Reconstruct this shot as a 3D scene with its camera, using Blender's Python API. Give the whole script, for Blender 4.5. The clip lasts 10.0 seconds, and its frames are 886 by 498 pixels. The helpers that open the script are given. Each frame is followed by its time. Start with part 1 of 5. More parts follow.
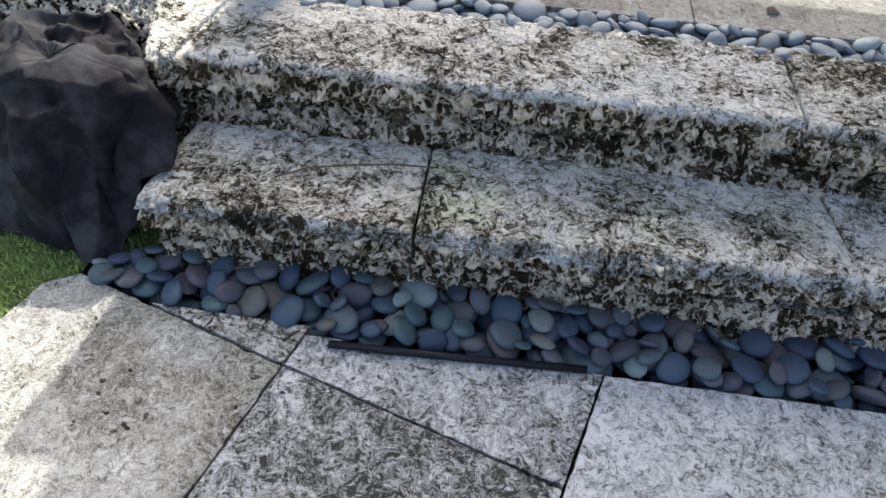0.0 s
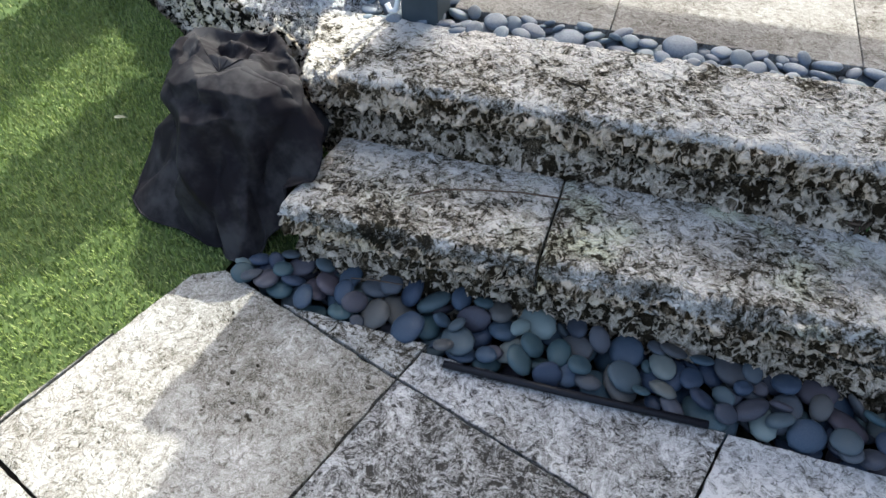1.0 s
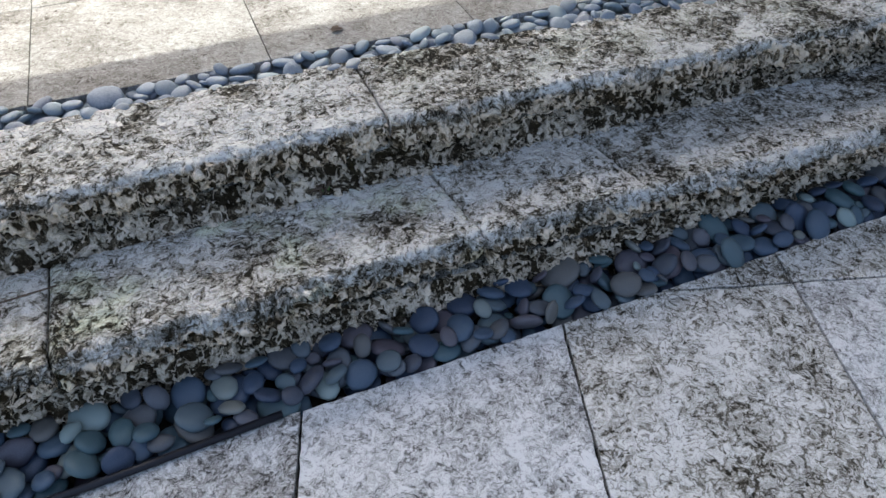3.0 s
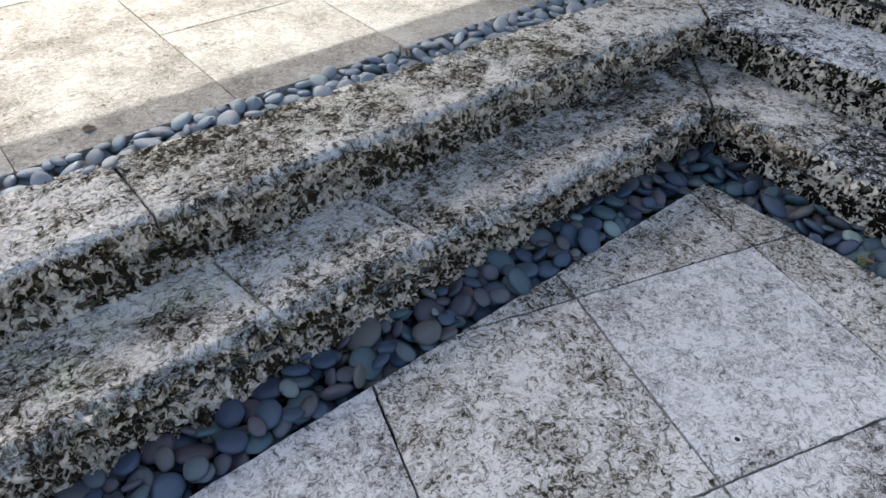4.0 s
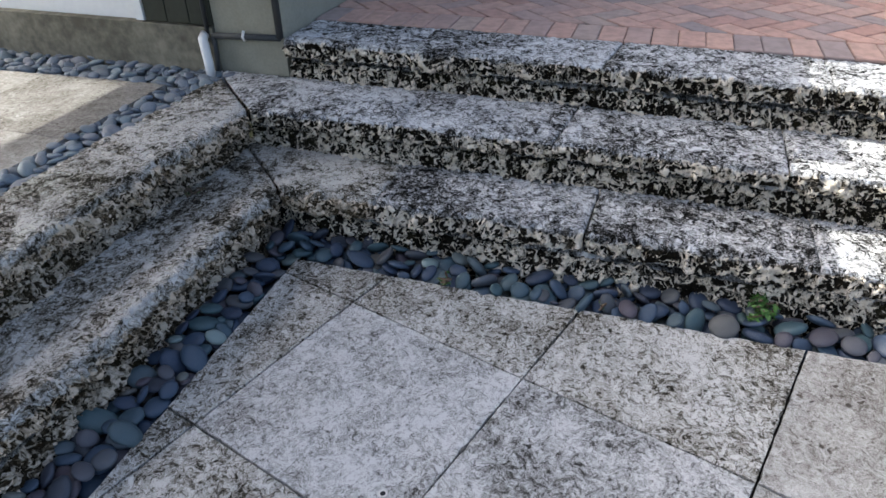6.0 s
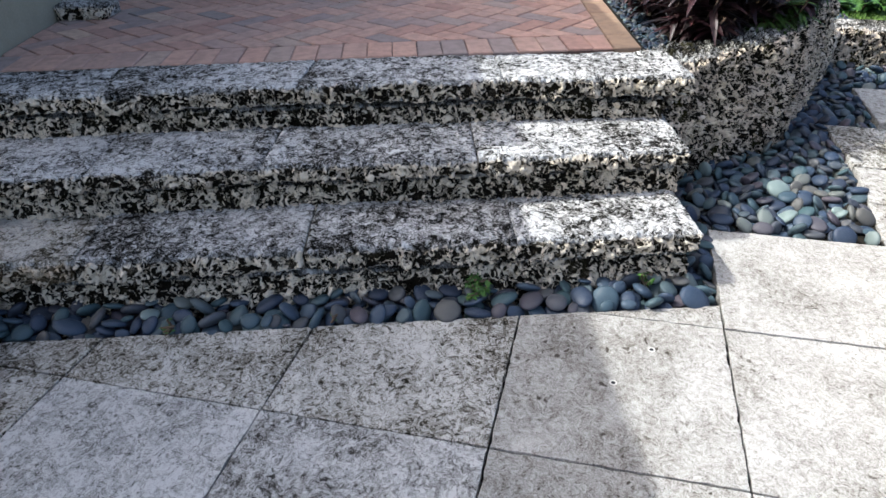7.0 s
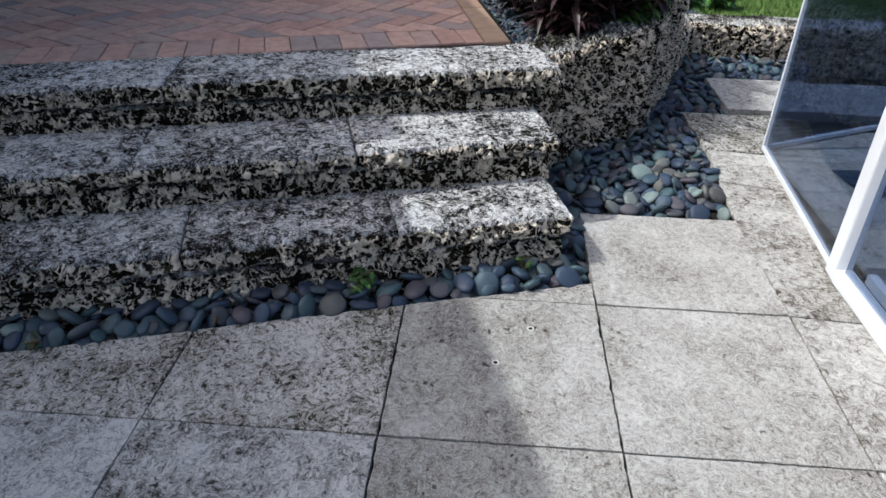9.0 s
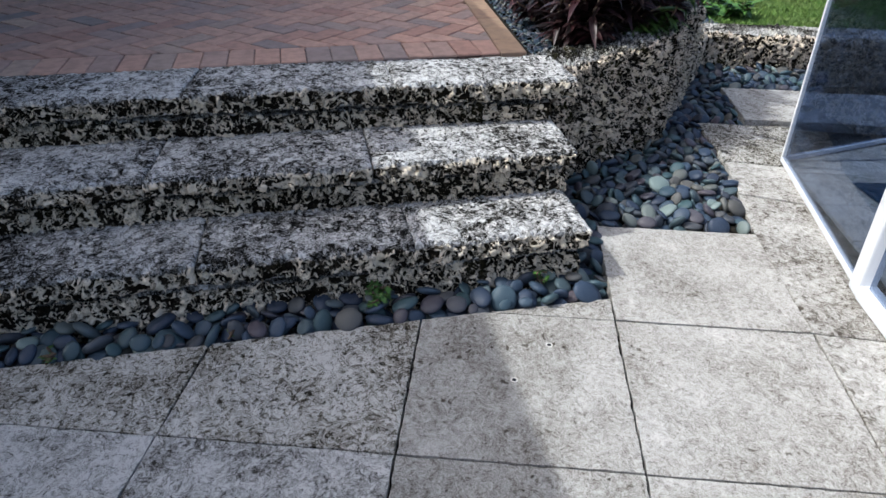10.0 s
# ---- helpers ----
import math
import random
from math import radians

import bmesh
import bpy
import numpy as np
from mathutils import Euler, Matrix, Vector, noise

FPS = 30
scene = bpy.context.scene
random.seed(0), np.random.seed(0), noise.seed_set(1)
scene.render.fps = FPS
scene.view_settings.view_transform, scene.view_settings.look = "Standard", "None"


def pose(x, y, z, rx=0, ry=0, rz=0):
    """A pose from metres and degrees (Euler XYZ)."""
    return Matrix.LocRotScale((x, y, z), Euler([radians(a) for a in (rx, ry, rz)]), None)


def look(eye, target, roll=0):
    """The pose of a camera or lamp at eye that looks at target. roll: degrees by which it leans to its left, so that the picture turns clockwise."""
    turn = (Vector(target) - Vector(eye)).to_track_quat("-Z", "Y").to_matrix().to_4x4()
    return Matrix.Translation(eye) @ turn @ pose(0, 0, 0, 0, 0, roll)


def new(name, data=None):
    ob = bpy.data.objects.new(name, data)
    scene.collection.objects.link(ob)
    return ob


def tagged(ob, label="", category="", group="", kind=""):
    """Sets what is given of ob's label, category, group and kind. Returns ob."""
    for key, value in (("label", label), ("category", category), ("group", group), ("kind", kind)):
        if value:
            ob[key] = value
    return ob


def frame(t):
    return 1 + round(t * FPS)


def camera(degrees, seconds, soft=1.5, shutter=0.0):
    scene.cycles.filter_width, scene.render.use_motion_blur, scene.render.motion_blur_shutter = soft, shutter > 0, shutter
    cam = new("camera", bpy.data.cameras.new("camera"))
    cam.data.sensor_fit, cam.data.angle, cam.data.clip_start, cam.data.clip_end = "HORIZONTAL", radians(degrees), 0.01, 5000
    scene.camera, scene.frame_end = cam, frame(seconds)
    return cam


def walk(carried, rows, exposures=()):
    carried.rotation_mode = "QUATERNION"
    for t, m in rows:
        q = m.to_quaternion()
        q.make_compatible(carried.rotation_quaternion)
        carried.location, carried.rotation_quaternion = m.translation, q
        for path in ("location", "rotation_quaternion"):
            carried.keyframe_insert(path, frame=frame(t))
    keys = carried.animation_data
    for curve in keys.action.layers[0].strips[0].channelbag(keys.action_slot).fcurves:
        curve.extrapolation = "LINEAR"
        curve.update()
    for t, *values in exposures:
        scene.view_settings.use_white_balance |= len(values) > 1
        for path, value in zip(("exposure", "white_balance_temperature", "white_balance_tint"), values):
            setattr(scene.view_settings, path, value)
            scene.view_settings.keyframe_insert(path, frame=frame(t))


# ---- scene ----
cam = camera(65.5, 10.0)
PATH = [
    (0, (0.411, -0.052, 1.254), (0.299, 1.273, -0.241), 3.6),
    (0.5, (0.372, -0.066, 1.251), (-0.05, 1.237, -0.207), 1.0),
    (1, (0.408, -0.053, 1.259), (-0.062, 1.244, -0.189), -1.9),
    (1.5, (0.471, -0.057, 1.26), (0.236, 1.317, -0.174), -0.9),
    (2, (0.565, -0.071, 1.257), (0.654, 1.326, -0.172), 0.0),
    (2.2, (0.596, -0.081, 1.257), (0.803, 1.309, -0.167), 0.0),
    (3.3, (0.713, -0.122, 1.294), (1.374, 1.162, -0.09), 0.2),
    (3.5, (0.746, -0.139, 1.296), (1.499, 1.122, -0.061), 0.2),
    (4, (0.798, -0.151, 1.326), (1.77, 1.021, 0.029), 0.7),
    (4.5, (0.837, -0.176, 1.348), (2.013, 0.889, 0.13), 1.1),
    (5, (0.873, -0.202, 1.356), (2.189, 0.751, 0.191), 0.7),
    (5.2, (0.896, -0.23, 1.355), (2.263, 0.664, 0.2), 0.4),
    (6.3, (0.992, -0.381, 1.311), (2.645, -0.034, 0.24), -1.5),
    (6.5, (0.995, -0.426, 1.31), (2.675, -0.194, 0.249), -1.8),
    (7, (0.989, -0.522, 1.31), (2.688, -0.616, 0.259), -1.3),
    (7.5, (0.959, -0.564, 1.314), (2.628, -0.914, 0.269), -0.5),
    (8, (0.938, -0.553, 1.315), (2.595, -0.951, 0.268), -0.4),
    (8.5, (0.931, -0.551, 1.313), (2.586, -0.941, 0.26), 0.2),
    (9, (0.949, -0.556, 1.311), (2.599, -0.951, 0.252), 1.1),
    (9.5, (0.97, -0.551, 1.315), (2.623, -0.951, 0.262), 1.4),
    (10, (0.988, -0.537, 1.321), (2.652, -0.909, 0.276), 0.9),
]
walk(cam, [(t, look(eye, target, roll)) for t, eye, target, roll in PATH],
     exposures=[(0.0, 1.80, 6550, 3), (2.2, 1.80, 6350, 3), (4.5, 1.88, 6550, 5), (6.5, 1.46, 6350, 5), (7.0, 1.31, 6250, 5), (7.5, 0.96, 6100, 5), (8.5, 0.66, 6100, 5), (9.0, 0.66, 6100, 5), (10.0, 0.78, 6100, 5)])

# ---- world, sun ----
SUN_WAY = Vector((0.11, 0.80, 1.0)).normalized()      # towards the sun
world = bpy.data.worlds.new("sky")
scene.world = world
world.use_nodes = True
wn = world.node_tree
sky = wn.nodes.new("ShaderNodeTexSky")
sky.sky_type = "NISHITA"
sky.sun_disc = False
sky.sun_elevation = math.asin(SUN_WAY.z)
sky.sun_rotation = math.atan2(SUN_WAY.x, SUN_WAY.y)
sky.air_density, sky.dust_density, sky.ozone_density = 0.65, 4.8, 1.0
wn.links.new(sky.outputs[0], wn.nodes["Background"].inputs[0])
wn.nodes["Background"].inputs[1].default_value = 0.15
sun_data = bpy.data.lights.new("sun", "SUN")
sun_data.energy, sun_data.angle, sun_data.color = 1.85, radians(0.6), (1.0, 0.985, 0.96)
sun = new("sun", sun_data)
sun.matrix_world = Matrix.Translation((0, 6, 8)) @ SUN_WAY.to_track_quat("Z", "Y").to_matrix().to_4x4()


# ---- noise on arrays ----
def hash3(i, j, k, seed):
    h = (i * 374761393 + j * 668265263 + k * 2147483647 + seed * 974634541) & 0xFFFFFFFF
    h = ((h ^ (h >> 13)) * 1274126177) & 0xFFFFFFFF
    h = ((h ^ (h >> 16)) * 2246822519) & 0xFFFFFFFF
    return ((h ^ (h >> 15)) & 0xFFFFFF) / float(0xFFFFFF)


def vnoise(p, seed=0):
    """Value noise in 0..1 at the points p (n, 3)."""
    f = np.floor(p)
    i = f.astype(np.int64)
    w = p - f
    w = w * w * w * (w * (6 * w - 15) + 10)
    out = 0
    for a in (0, 1):
        for b in (0, 1):
            for c in (0, 1):
                h = hash3(i[:, 0] + a, i[:, 1] + b, i[:, 2] + c, seed)
                out = out + h * (w[:, 0] if a else 1 - w[:, 0]) * (w[:, 1] if b else 1 - w[:, 1]) * (w[:, 2] if c else 1 - w[:, 2])
    return out


def fbm(p, size, octaves=3, seed=0, gain=0.5):
    """Layered noise about 0, within -1..1; size is the largest feature in metres."""
    out, amp, tot = 0, 1.0, 0.0
    for o in range(octaves):
        out = out + amp * (2 * vnoise(p * (2 ** o / size) + 17.3 * o, seed + o) - 1)
        tot += amp
        amp *= gain
    return out / tot


def cells(p, size, seed=0):
    """Distances to the nearest and second nearest cell point, in cell sizes, and the nearest cell's number 0..1."""
    q = p / size
    f = np.floor(q).astype(np.int64)
    d1 = np.full(len(q), 9.0)
    d2 = np.full(len(q), 9.0)
    num = np.zeros(len(q))
    for a in (-1, 0, 1):
        for b in (-1, 0, 1):
            for c in (-1, 0, 1):
                g = f + (a, b, c)
                o = np.stack([hash3(g[:, 0], g[:, 1], g[:, 2], seed + s) for s in (1, 2, 3)], 1)
                d = np.linalg.norm(g + o - q, axis=1)
                n = hash3(g[:, 0], g[:, 1], g[:, 2], seed + 9)
                near = d < d1
                d2 = np.where(near, d1, np.minimum(d2, d))
                num = np.where(near, n, num)
                d1 = np.where(near, d, d1)
    return d1, d2, num


# ---- mesh helpers ----
def mesh_of(name, verts, faces, mat, smooth=True):
    me = bpy.data.meshes.new(name)
    me.from_pydata([tuple(map(float, v)) for v in verts], [], [tuple(map(int, f)) for f in faces])
    me.validate()
    me.materials.append(mat)
    if smooth:
        me.polygons.foreach_set("use_smooth", [True] * len(me.polygons))
    me.update()
    return me


def part(name, bm, material, parent=None, label="", smooth=False):
    """Links a bmesh, or a ready mesh, as one object under a thing."""
    if isinstance(bm, bmesh.types.BMesh):
        bmesh.ops.recalc_face_normals(bm, faces=bm.faces)
        me = bpy.data.meshes.new(name)
        bm.to_mesh(me)
        bm.free()
        me.materials.append(material)
        if smooth:
            me.polygons.foreach_set("use_smooth", [True] * len(me.polygons))
    else:
        me = bm
    ob = new(name, me)
    if parent:
        ob.parent = parent
        ob.matrix_parent_inverse = parent.matrix_basis.inverted()
    if label:
        ob["label"] = label
    return ob


def box(bm, x0, x1, y0, y1, z0, z1, bevel=0.0, turn=None):
    """Adds a box to bm, bevelled, turned by the matrix given."""
    geo = bmesh.ops.create_cube(bm, size=1.0)
    vs = geo["verts"]
    bmesh.ops.scale(bm, verts=vs, vec=(x1 - x0, y1 - y0, z1 - z0))
    bmesh.ops.translate(bm, verts=vs, vec=((x0 + x1) / 2, (y0 + y1) / 2, (z0 + z1) / 2))
    if bevel:
        es = list({e for v in vs for e in v.link_edges})
        made = bmesh.ops.bevel(bm, geom=es, offset=bevel, segments=2, affect="EDGES", profile=0.6)
        vs = list({v for f in made["faces"] for v in f.verts} | {v for v in vs if v.is_valid})
    if turn is not None:
        bmesh.ops.transform(bm, matrix=turn, verts=vs)
    return vs


def tube(points, radius, sides=10):
    """A round bar along points, with closed ends."""
    bm = bmesh.new()
    rings = []
    pts = [Vector(p) for p in points]
    for i, p in enumerate(pts):
        d = (pts[min(i + 1, len(pts) - 1)] - pts[max(i - 1, 0)]).normalized()
        s = d.orthogonal().normalized() if i == 0 else (rings_s - d * rings_s.dot(d)).normalized()
        rings_s = s
        t = d.cross(s)
        rings.append([bm.verts.new(p + radius * (math.cos(2 * math.pi * k / sides) * s + math.sin(2 * math.pi * k / sides) * t)) for k in range(sides)])
    for a, b in zip(rings, rings[1:]):
        for k in range(sides):
            bm.faces.new((a[k], a[(k + 1) % sides], b[(k + 1) % sides], b[k]))
    bm.faces.new(rings[0][::-1])
    bm.faces.new(rings[-1])
    return bm


def clip_poly(poly, a, b, c):
    """The part of a convex polygon where a*x + b*y + c >= 0."""
    out = []
    for (x0, y0), (x1, y1) in zip(poly, poly[1:] + poly[:1]):
        d0, d1 = a * x0 + b * y0 + c, a * x1 + b * y1 + c
        if d0 >= 0:
            out.append((x0, y0))
        if (d0 > 0 > d1) or (d0 < 0 < d1):
            t = d0 / (d0 - d1)
            out.append((x0 + t * (x1 - x0), y0 + t * (y1 - y0)))
    return out


def area(poly):
    return abs(sum(x0 * y1 - x1 * y0 for (x0, y0), (x1, y1) in zip(poly, poly[1:] + poly[:1]))) / 2


def ragged(poly, step=0.022, off=0.0009):
    """The outline with a slightly broken edge."""
    out = []
    for (x0, y0), (x1, y1) in zip(poly, poly[1:] + poly[:1]):
        length = math.hypot(x1 - x0, y1 - y0)
        k = max(1, int(length / step))
        nx, ny = -(y1 - y0) / max(length, 1e-6), (x1 - x0) / max(length, 1e-6)
        for i in range(k):
            t = i / k
            d = random.gauss(0, off) + (random.uniform(1.5, 4) * off * (1 if random.random() < 0.12 else 0)) if i else 0.0
            out.append((x0 + (x1 - x0) * t + nx * d, y0 + (y1 - y0) * t + ny * d))
    return out


def slab_mesh(name, poly, ztop, zbot, mat, chamfer=0.004):
    """A flat stone on a convex outline, its upper edge worn off."""
    n = len(poly)
    s = sum(x0 * y1 - x1 * y0 for (x0, y0), (x1, y1) in zip(poly, poly[1:] + poly[:1]))
    if s < 0:
        poly = poly[::-1]
    cx, cy = sum(p[0] for p in poly) / n, sum(p[1] for p in poly) / n
    inner = []
    for i in range(n):
        p0, p, p1 = Vector(poly[i - 1]), Vector(poly[i]), Vector(poly[(i + 1) % n])
        e0, e1 = (p - p0).normalized(), (p1 - p).normalized()
        n0, n1 = Vector((-e0.y, e0.x)), Vector((-e1.y, e1.x))
        m = (n0 + n1)
        m = m / max(0.3, m.dot(n0)) if m.length > 1e-6 else n0
        q = p + m * chamfer
        inner.append((q.x, q.y))
    vs = [(x, y, ztop) for x, y in inner] + [(x, y, ztop - chamfer * 0.9) for x, y in poly] + [(x, y, zbot) for x, y in poly]
    fs = [tuple(range(n))]
    for i in range(n):
        j = (i + 1) % n
        fs.append((n + i, n + j, j, i))
        fs.append((2 * n + i, 2 * n + j, n + j, n + i))
    return mesh_of(name, vs, fs, mat, smooth=False)


# ---- materials ----
class Nodes:
    """A short way to write node trees."""

    def __init__(self, name):
        self.mat = bpy.data.materials.new(name)
        self.mat.use_nodes = True
        self.t = self.mat.node_tree
        self.bsdf = self.t.nodes["Principled BSDF"]

    def add(self, kind, ins=(), **props):
        n = self.t.nodes.new(kind)
        for k, v in props.items():
            setattr(n, k, v)
        for k, v in dict(ins).items():
            self.put(n.inputs[k], v)
        return n

    def put(self, socket, v):
        if isinstance(v, bpy.types.NodeSocket):
            self.t.links.new(v, socket)
        else:
            socket.default_value = v

    def coords(self, vary=True):
        """Object coordinates, shifted from piece to piece."""
        co = self.add("ShaderNodeTexCoord").outputs["Object"]
        if not vary:
            return co
        r = self.add("ShaderNodeObjectInfo").outputs["Random"]
        mul = self.add("ShaderNodeVectorMath", {0: (37.0, 53.0, 29.0), 3: 1.0}, operation="SCALE")
        self.put(mul.inputs["Scale"], r)
        return self.add("ShaderNodeVectorMath", {0: co, 1: mul.outputs[0]}, operation="ADD").outputs[0]

    def noise(self, co, scale, detail=4.0, rough=0.55, warp=0.0):
        return self.add("ShaderNodeTexNoise", {"Vector": co, "Scale": scale, "Detail": detail, "Roughness": rough, "Distortion": warp}).outputs["Fac"]

    def cell(self, co, scale, out="Distance", feature="F1"):
        return self.add("ShaderNodeTexVoronoi", {"Vector": co, "Scale": scale}, feature=feature).outputs[out]

    def math(self, op, a, b=0.0, c=0.0):
        return self.add("ShaderNodeMath", {0: a, 1: b, 2: c}, operation=op).outputs[0]

    def ramp(self, v, lo, hi, to0=0.0, to1=1.0):
        n = self.add("ShaderNodeMapRange", {"Value": v, "From Min": lo, "From Max": hi, "To Min": to0, "To Max": to1}, interpolation_type="SMOOTHSTEP")
        return n.outputs["Result"]

    def mix(self, f, a, b, blend="MIX"):
        n = self.add("ShaderNodeMix", data_type="RGBA", blend_type=blend)
        self.put(n.inputs[0], f)
        self.put(n.inputs[6], a if isinstance(a, bpy.types.NodeSocket) else (*a, 1.0))
        self.put(n.inputs[7], b if isinstance(b, bpy.types.NodeSocket) else (*b, 1.0))
        return n.outputs[2]

    def finish(self, colour, rough=0.85, bump=None, strength=0.4, depth=0.004, metal=0.0, spec=None):
        self.put(self.bsdf.inputs["Base Color"], colour if isinstance(colour, bpy.types.NodeSocket) else (*colour, 1.0))
        self.put(self.bsdf.inputs["Roughness"], rough)
        self.put(self.bsdf.inputs["Metallic"], metal)
        if spec is not None:
            self.put(self.bsdf.inputs["Specular IOR Level"], spec)
        if bump is not None:
            b = self.add("ShaderNodeBump", {"Height": bump, "Strength": strength, "Distance": depth})
            self.put(self.bsdf.inputs["Normal"], b.outputs[0])
        return self.mat


def coral(name, tones, level, big=1.1, mid=1.2, fine=1.1, grit=0.7, fleck=0.35, cut=0.56, soft=0.10, speck=62.0, vary=0.0, holes=0.10, hatch=0.0, chalk=0.25, spots=0.0, face=None, contrast=1.0, moss=0.0, tint=None, tinted=0.3, bump=0.004, size=1.0, shard=0.22, hue=None, stained=(1.16, 1.0, 0.83)):
    """Weathered coral stone: one tone from black growth to bare white shell, built up of stains, mottling and grain.
    tones: colours from dark to light; level: the mean tone; fleck: how dark the comma-shaped flecks are; holes: the share of small holes;
    hatch: fine bent lines of cut shell; chalk: bare white patches; spots: round dark lichen; face: the mean tone of the stone's rough face, with its shells; hue, stained: colours laid over the top and over the face."""
    n = Nodes(name)
    co = n.coords()
    bend = n.add("ShaderNodeTexNoise", {"Vector": co, "Scale": 17.0 / size, "Detail": 2.0}).outputs["Color"]
    bend = n.add("ShaderNodeVectorMath", {0: bend, 1: (0.5, 0.5, 0.5)}, operation="SUBTRACT").outputs[0]
    bent = n.add("ShaderNodeVectorMath", {0: bend, 1: (0.07, 0.07, 0.07), 2: co}, operation="MULTIPLY_ADD").outputs[0]

    curl = n.add("ShaderNodeTexNoise", {"Vector": co, "Scale": 55.0, "Detail": 2.0}).outputs["Color"]
    curl = n.add("ShaderNodeVectorMath", {0: curl, 1: (0.5, 0.5, 0.5)}, operation="SUBTRACT").outputs[0]
    curled = n.add("ShaderNodeVectorMath", {0: curl, 1: (0.045, 0.045, 0.045), 2: bent}, operation="MULTIPLY_ADD").outputs[0]

    def bits(scale, k):
        """Broken shell: each fragment has a tone of its own."""
        c = n.add("ShaderNodeTexVoronoi", {"Vector": curled, "Scale": scale}).outputs["Color"]
        return n.math("MULTIPLY", n.math("SUBTRACT", n.add("ShaderNodeSeparateColor", {0: c}).outputs[0], 0.5), k)

    def off(v, k):
        return n.math("MULTIPLY", n.math("SUBTRACT", v, 0.5), k)

    def total(*vs):
        out = vs[0]
        for v in vs[1:]:
            out = n.math("ADD", out, v)
        return out

    n_big = n.noise(co, 2.6 / size, 4.0, 0.6, 0.3)
    n_mid = n.noise(bent, 8.5 / size, 5.0, 0.62)
    n_fine = n.noise(bent, speck, 4.0, 0.66)
    n_tiny = n.noise(bent, speck * 2.6, 3.0, 0.65)
    n_grit = n.noise(co, 330.0, 2.0, 0.7)
    stain = total(off(n_big, big), off(n_mid, mid))
    if vary:
        stain = n.math("ADD", stain, off(n.add("ShaderNodeObjectInfo").outputs["Random"], vary))
    tone = total(stain, level, off(n_fine, fine), off(n_tiny, fine), off(n_grit, grit), bits(speck * 1.3, shard), bits(speck * 2.9, shard * 0.7))
    # bare chalky patches with a broken edge
    bare = n.ramp(total(n.noise(bent, 4.6 / size, 6.0, 0.66), off(n_fine, 0.25)), 0.545, 0.58)
    tone = n.math("ADD", tone, n.math("MULTIPLY", bare, chalk))
    def curls(scale, width, cover):
        """Thin curled lines and rings, broken up; cover: the share of them that shows."""
        at = n.add("ShaderNodeVectorMath", {0: bent, 1: (scale * 0.13, scale * 0.07, scale * 0.11)}, operation="ADD").outputs[0]
        line = n.math("ABSOLUTE", n.math("SUBTRACT", n.noise(at, scale, 1.0, 0.5), 0.5))
        return n.math("MULTIPLY", n.ramp(line, width, width * 0.45), n.ramp(n.math("ADD", n.noise(at, scale * 0.8, 1.0), cover), 0.50, 0.56))

    # curled flecks, thicker where the stone is stained
    thick = n.math("MULTIPLY", stain, -0.40)
    flecks = n.math("MAXIMUM", curls(speck * 1.15, 0.050, n.math("ADD", thick, 0.56 - cut)), n.ramp(n.math("ADD", n.noise(curled, speck * 1.2, 1.5, 0.5), thick), cut + 0.05, cut + 0.05 + soft))
    tone = n.math("SUBTRACT", tone, n.math("MULTIPLY", flecks, fleck))
    tone = n.math("ADD", tone, n.math("MULTIPLY", curls(speck * 0.9, 0.050, 0.0), fleck * 0.5))
    lines = n.math("ABSOLUTE", n.math("SINE", n.math("MULTIPLY", n.noise(bent, 7.5, 2.0, 0.5), 90.0)))
    lines = n.math("MULTIPLY", n.ramp(lines, 0.55, 0.15), n.ramp(n.noise(bent, 24.0, 2.0), 0.42, 0.58))
    tone = n.math("SUBTRACT", tone, n.math("MULTIPLY", lines, hatch))
    v = n.add("ShaderNodeTexVoronoi", {"Vector": bent, "Scale": speck * 0.95})
    pick = n.add("ShaderNodeSeparateColor", {0: v.outputs["Color"]}).outputs[0]
    hole = n.math("MULTIPLY", n.ramp(v.outputs["Distance"], 0.42, 0.24), n.ramp(n.math("SUBTRACT", n.math("SUBTRACT", holes, n.math("MULTIPLY", stain, 0.8)), pick), 0.0, 0.06))
    tone = n.math("SUBTRACT", tone, n.math("MULTIPLY", hole, 0.42))
    if spots:
        w = n.add("ShaderNodeTexVoronoi", {"Vector": bent, "Scale": 5.2})
        pick = n.add("ShaderNodeSeparateColor", {0: w.outputs["Color"]}).outputs[1]
        spot = n.math("MULTIPLY", n.ramp(total(w.outputs["Distance"], off(n_fine, 0.5)), 0.36, 0.20), n.ramp(pick, 0.30, 0.22))
        tone = n.math("SUBTRACT", tone, n.math("MULTIPLY", spot, spots))
    high = total(off(n_fine, 0.7), off(n_tiny, 0.4), n.math("MULTIPLY", flecks, -0.45), n.math("MULTIPLY", hole, -0.6))
    if face is not None:
        # the rough face: shells stand bare and pale, the growth sits between them
        at = n.add("ShaderNodeAttribute", attribute_name="face").outputs["Fac"]
        shell = n.add("ShaderNodeAttribute", attribute_name="shell").outputs["Fac"]
        pit = n.add("ShaderNodeAttribute", attribute_name="pit").outputs["Fac"]
        shells = n.math("MAXIMUM", n.math("MAXIMUM", curls(17.0, 0.085, 0.05), curls(33.0, 0.075, 0.04)), n.ramp(n.math("ADD", shell, off(n_fine, 1.0)), 0.55, 0.80))
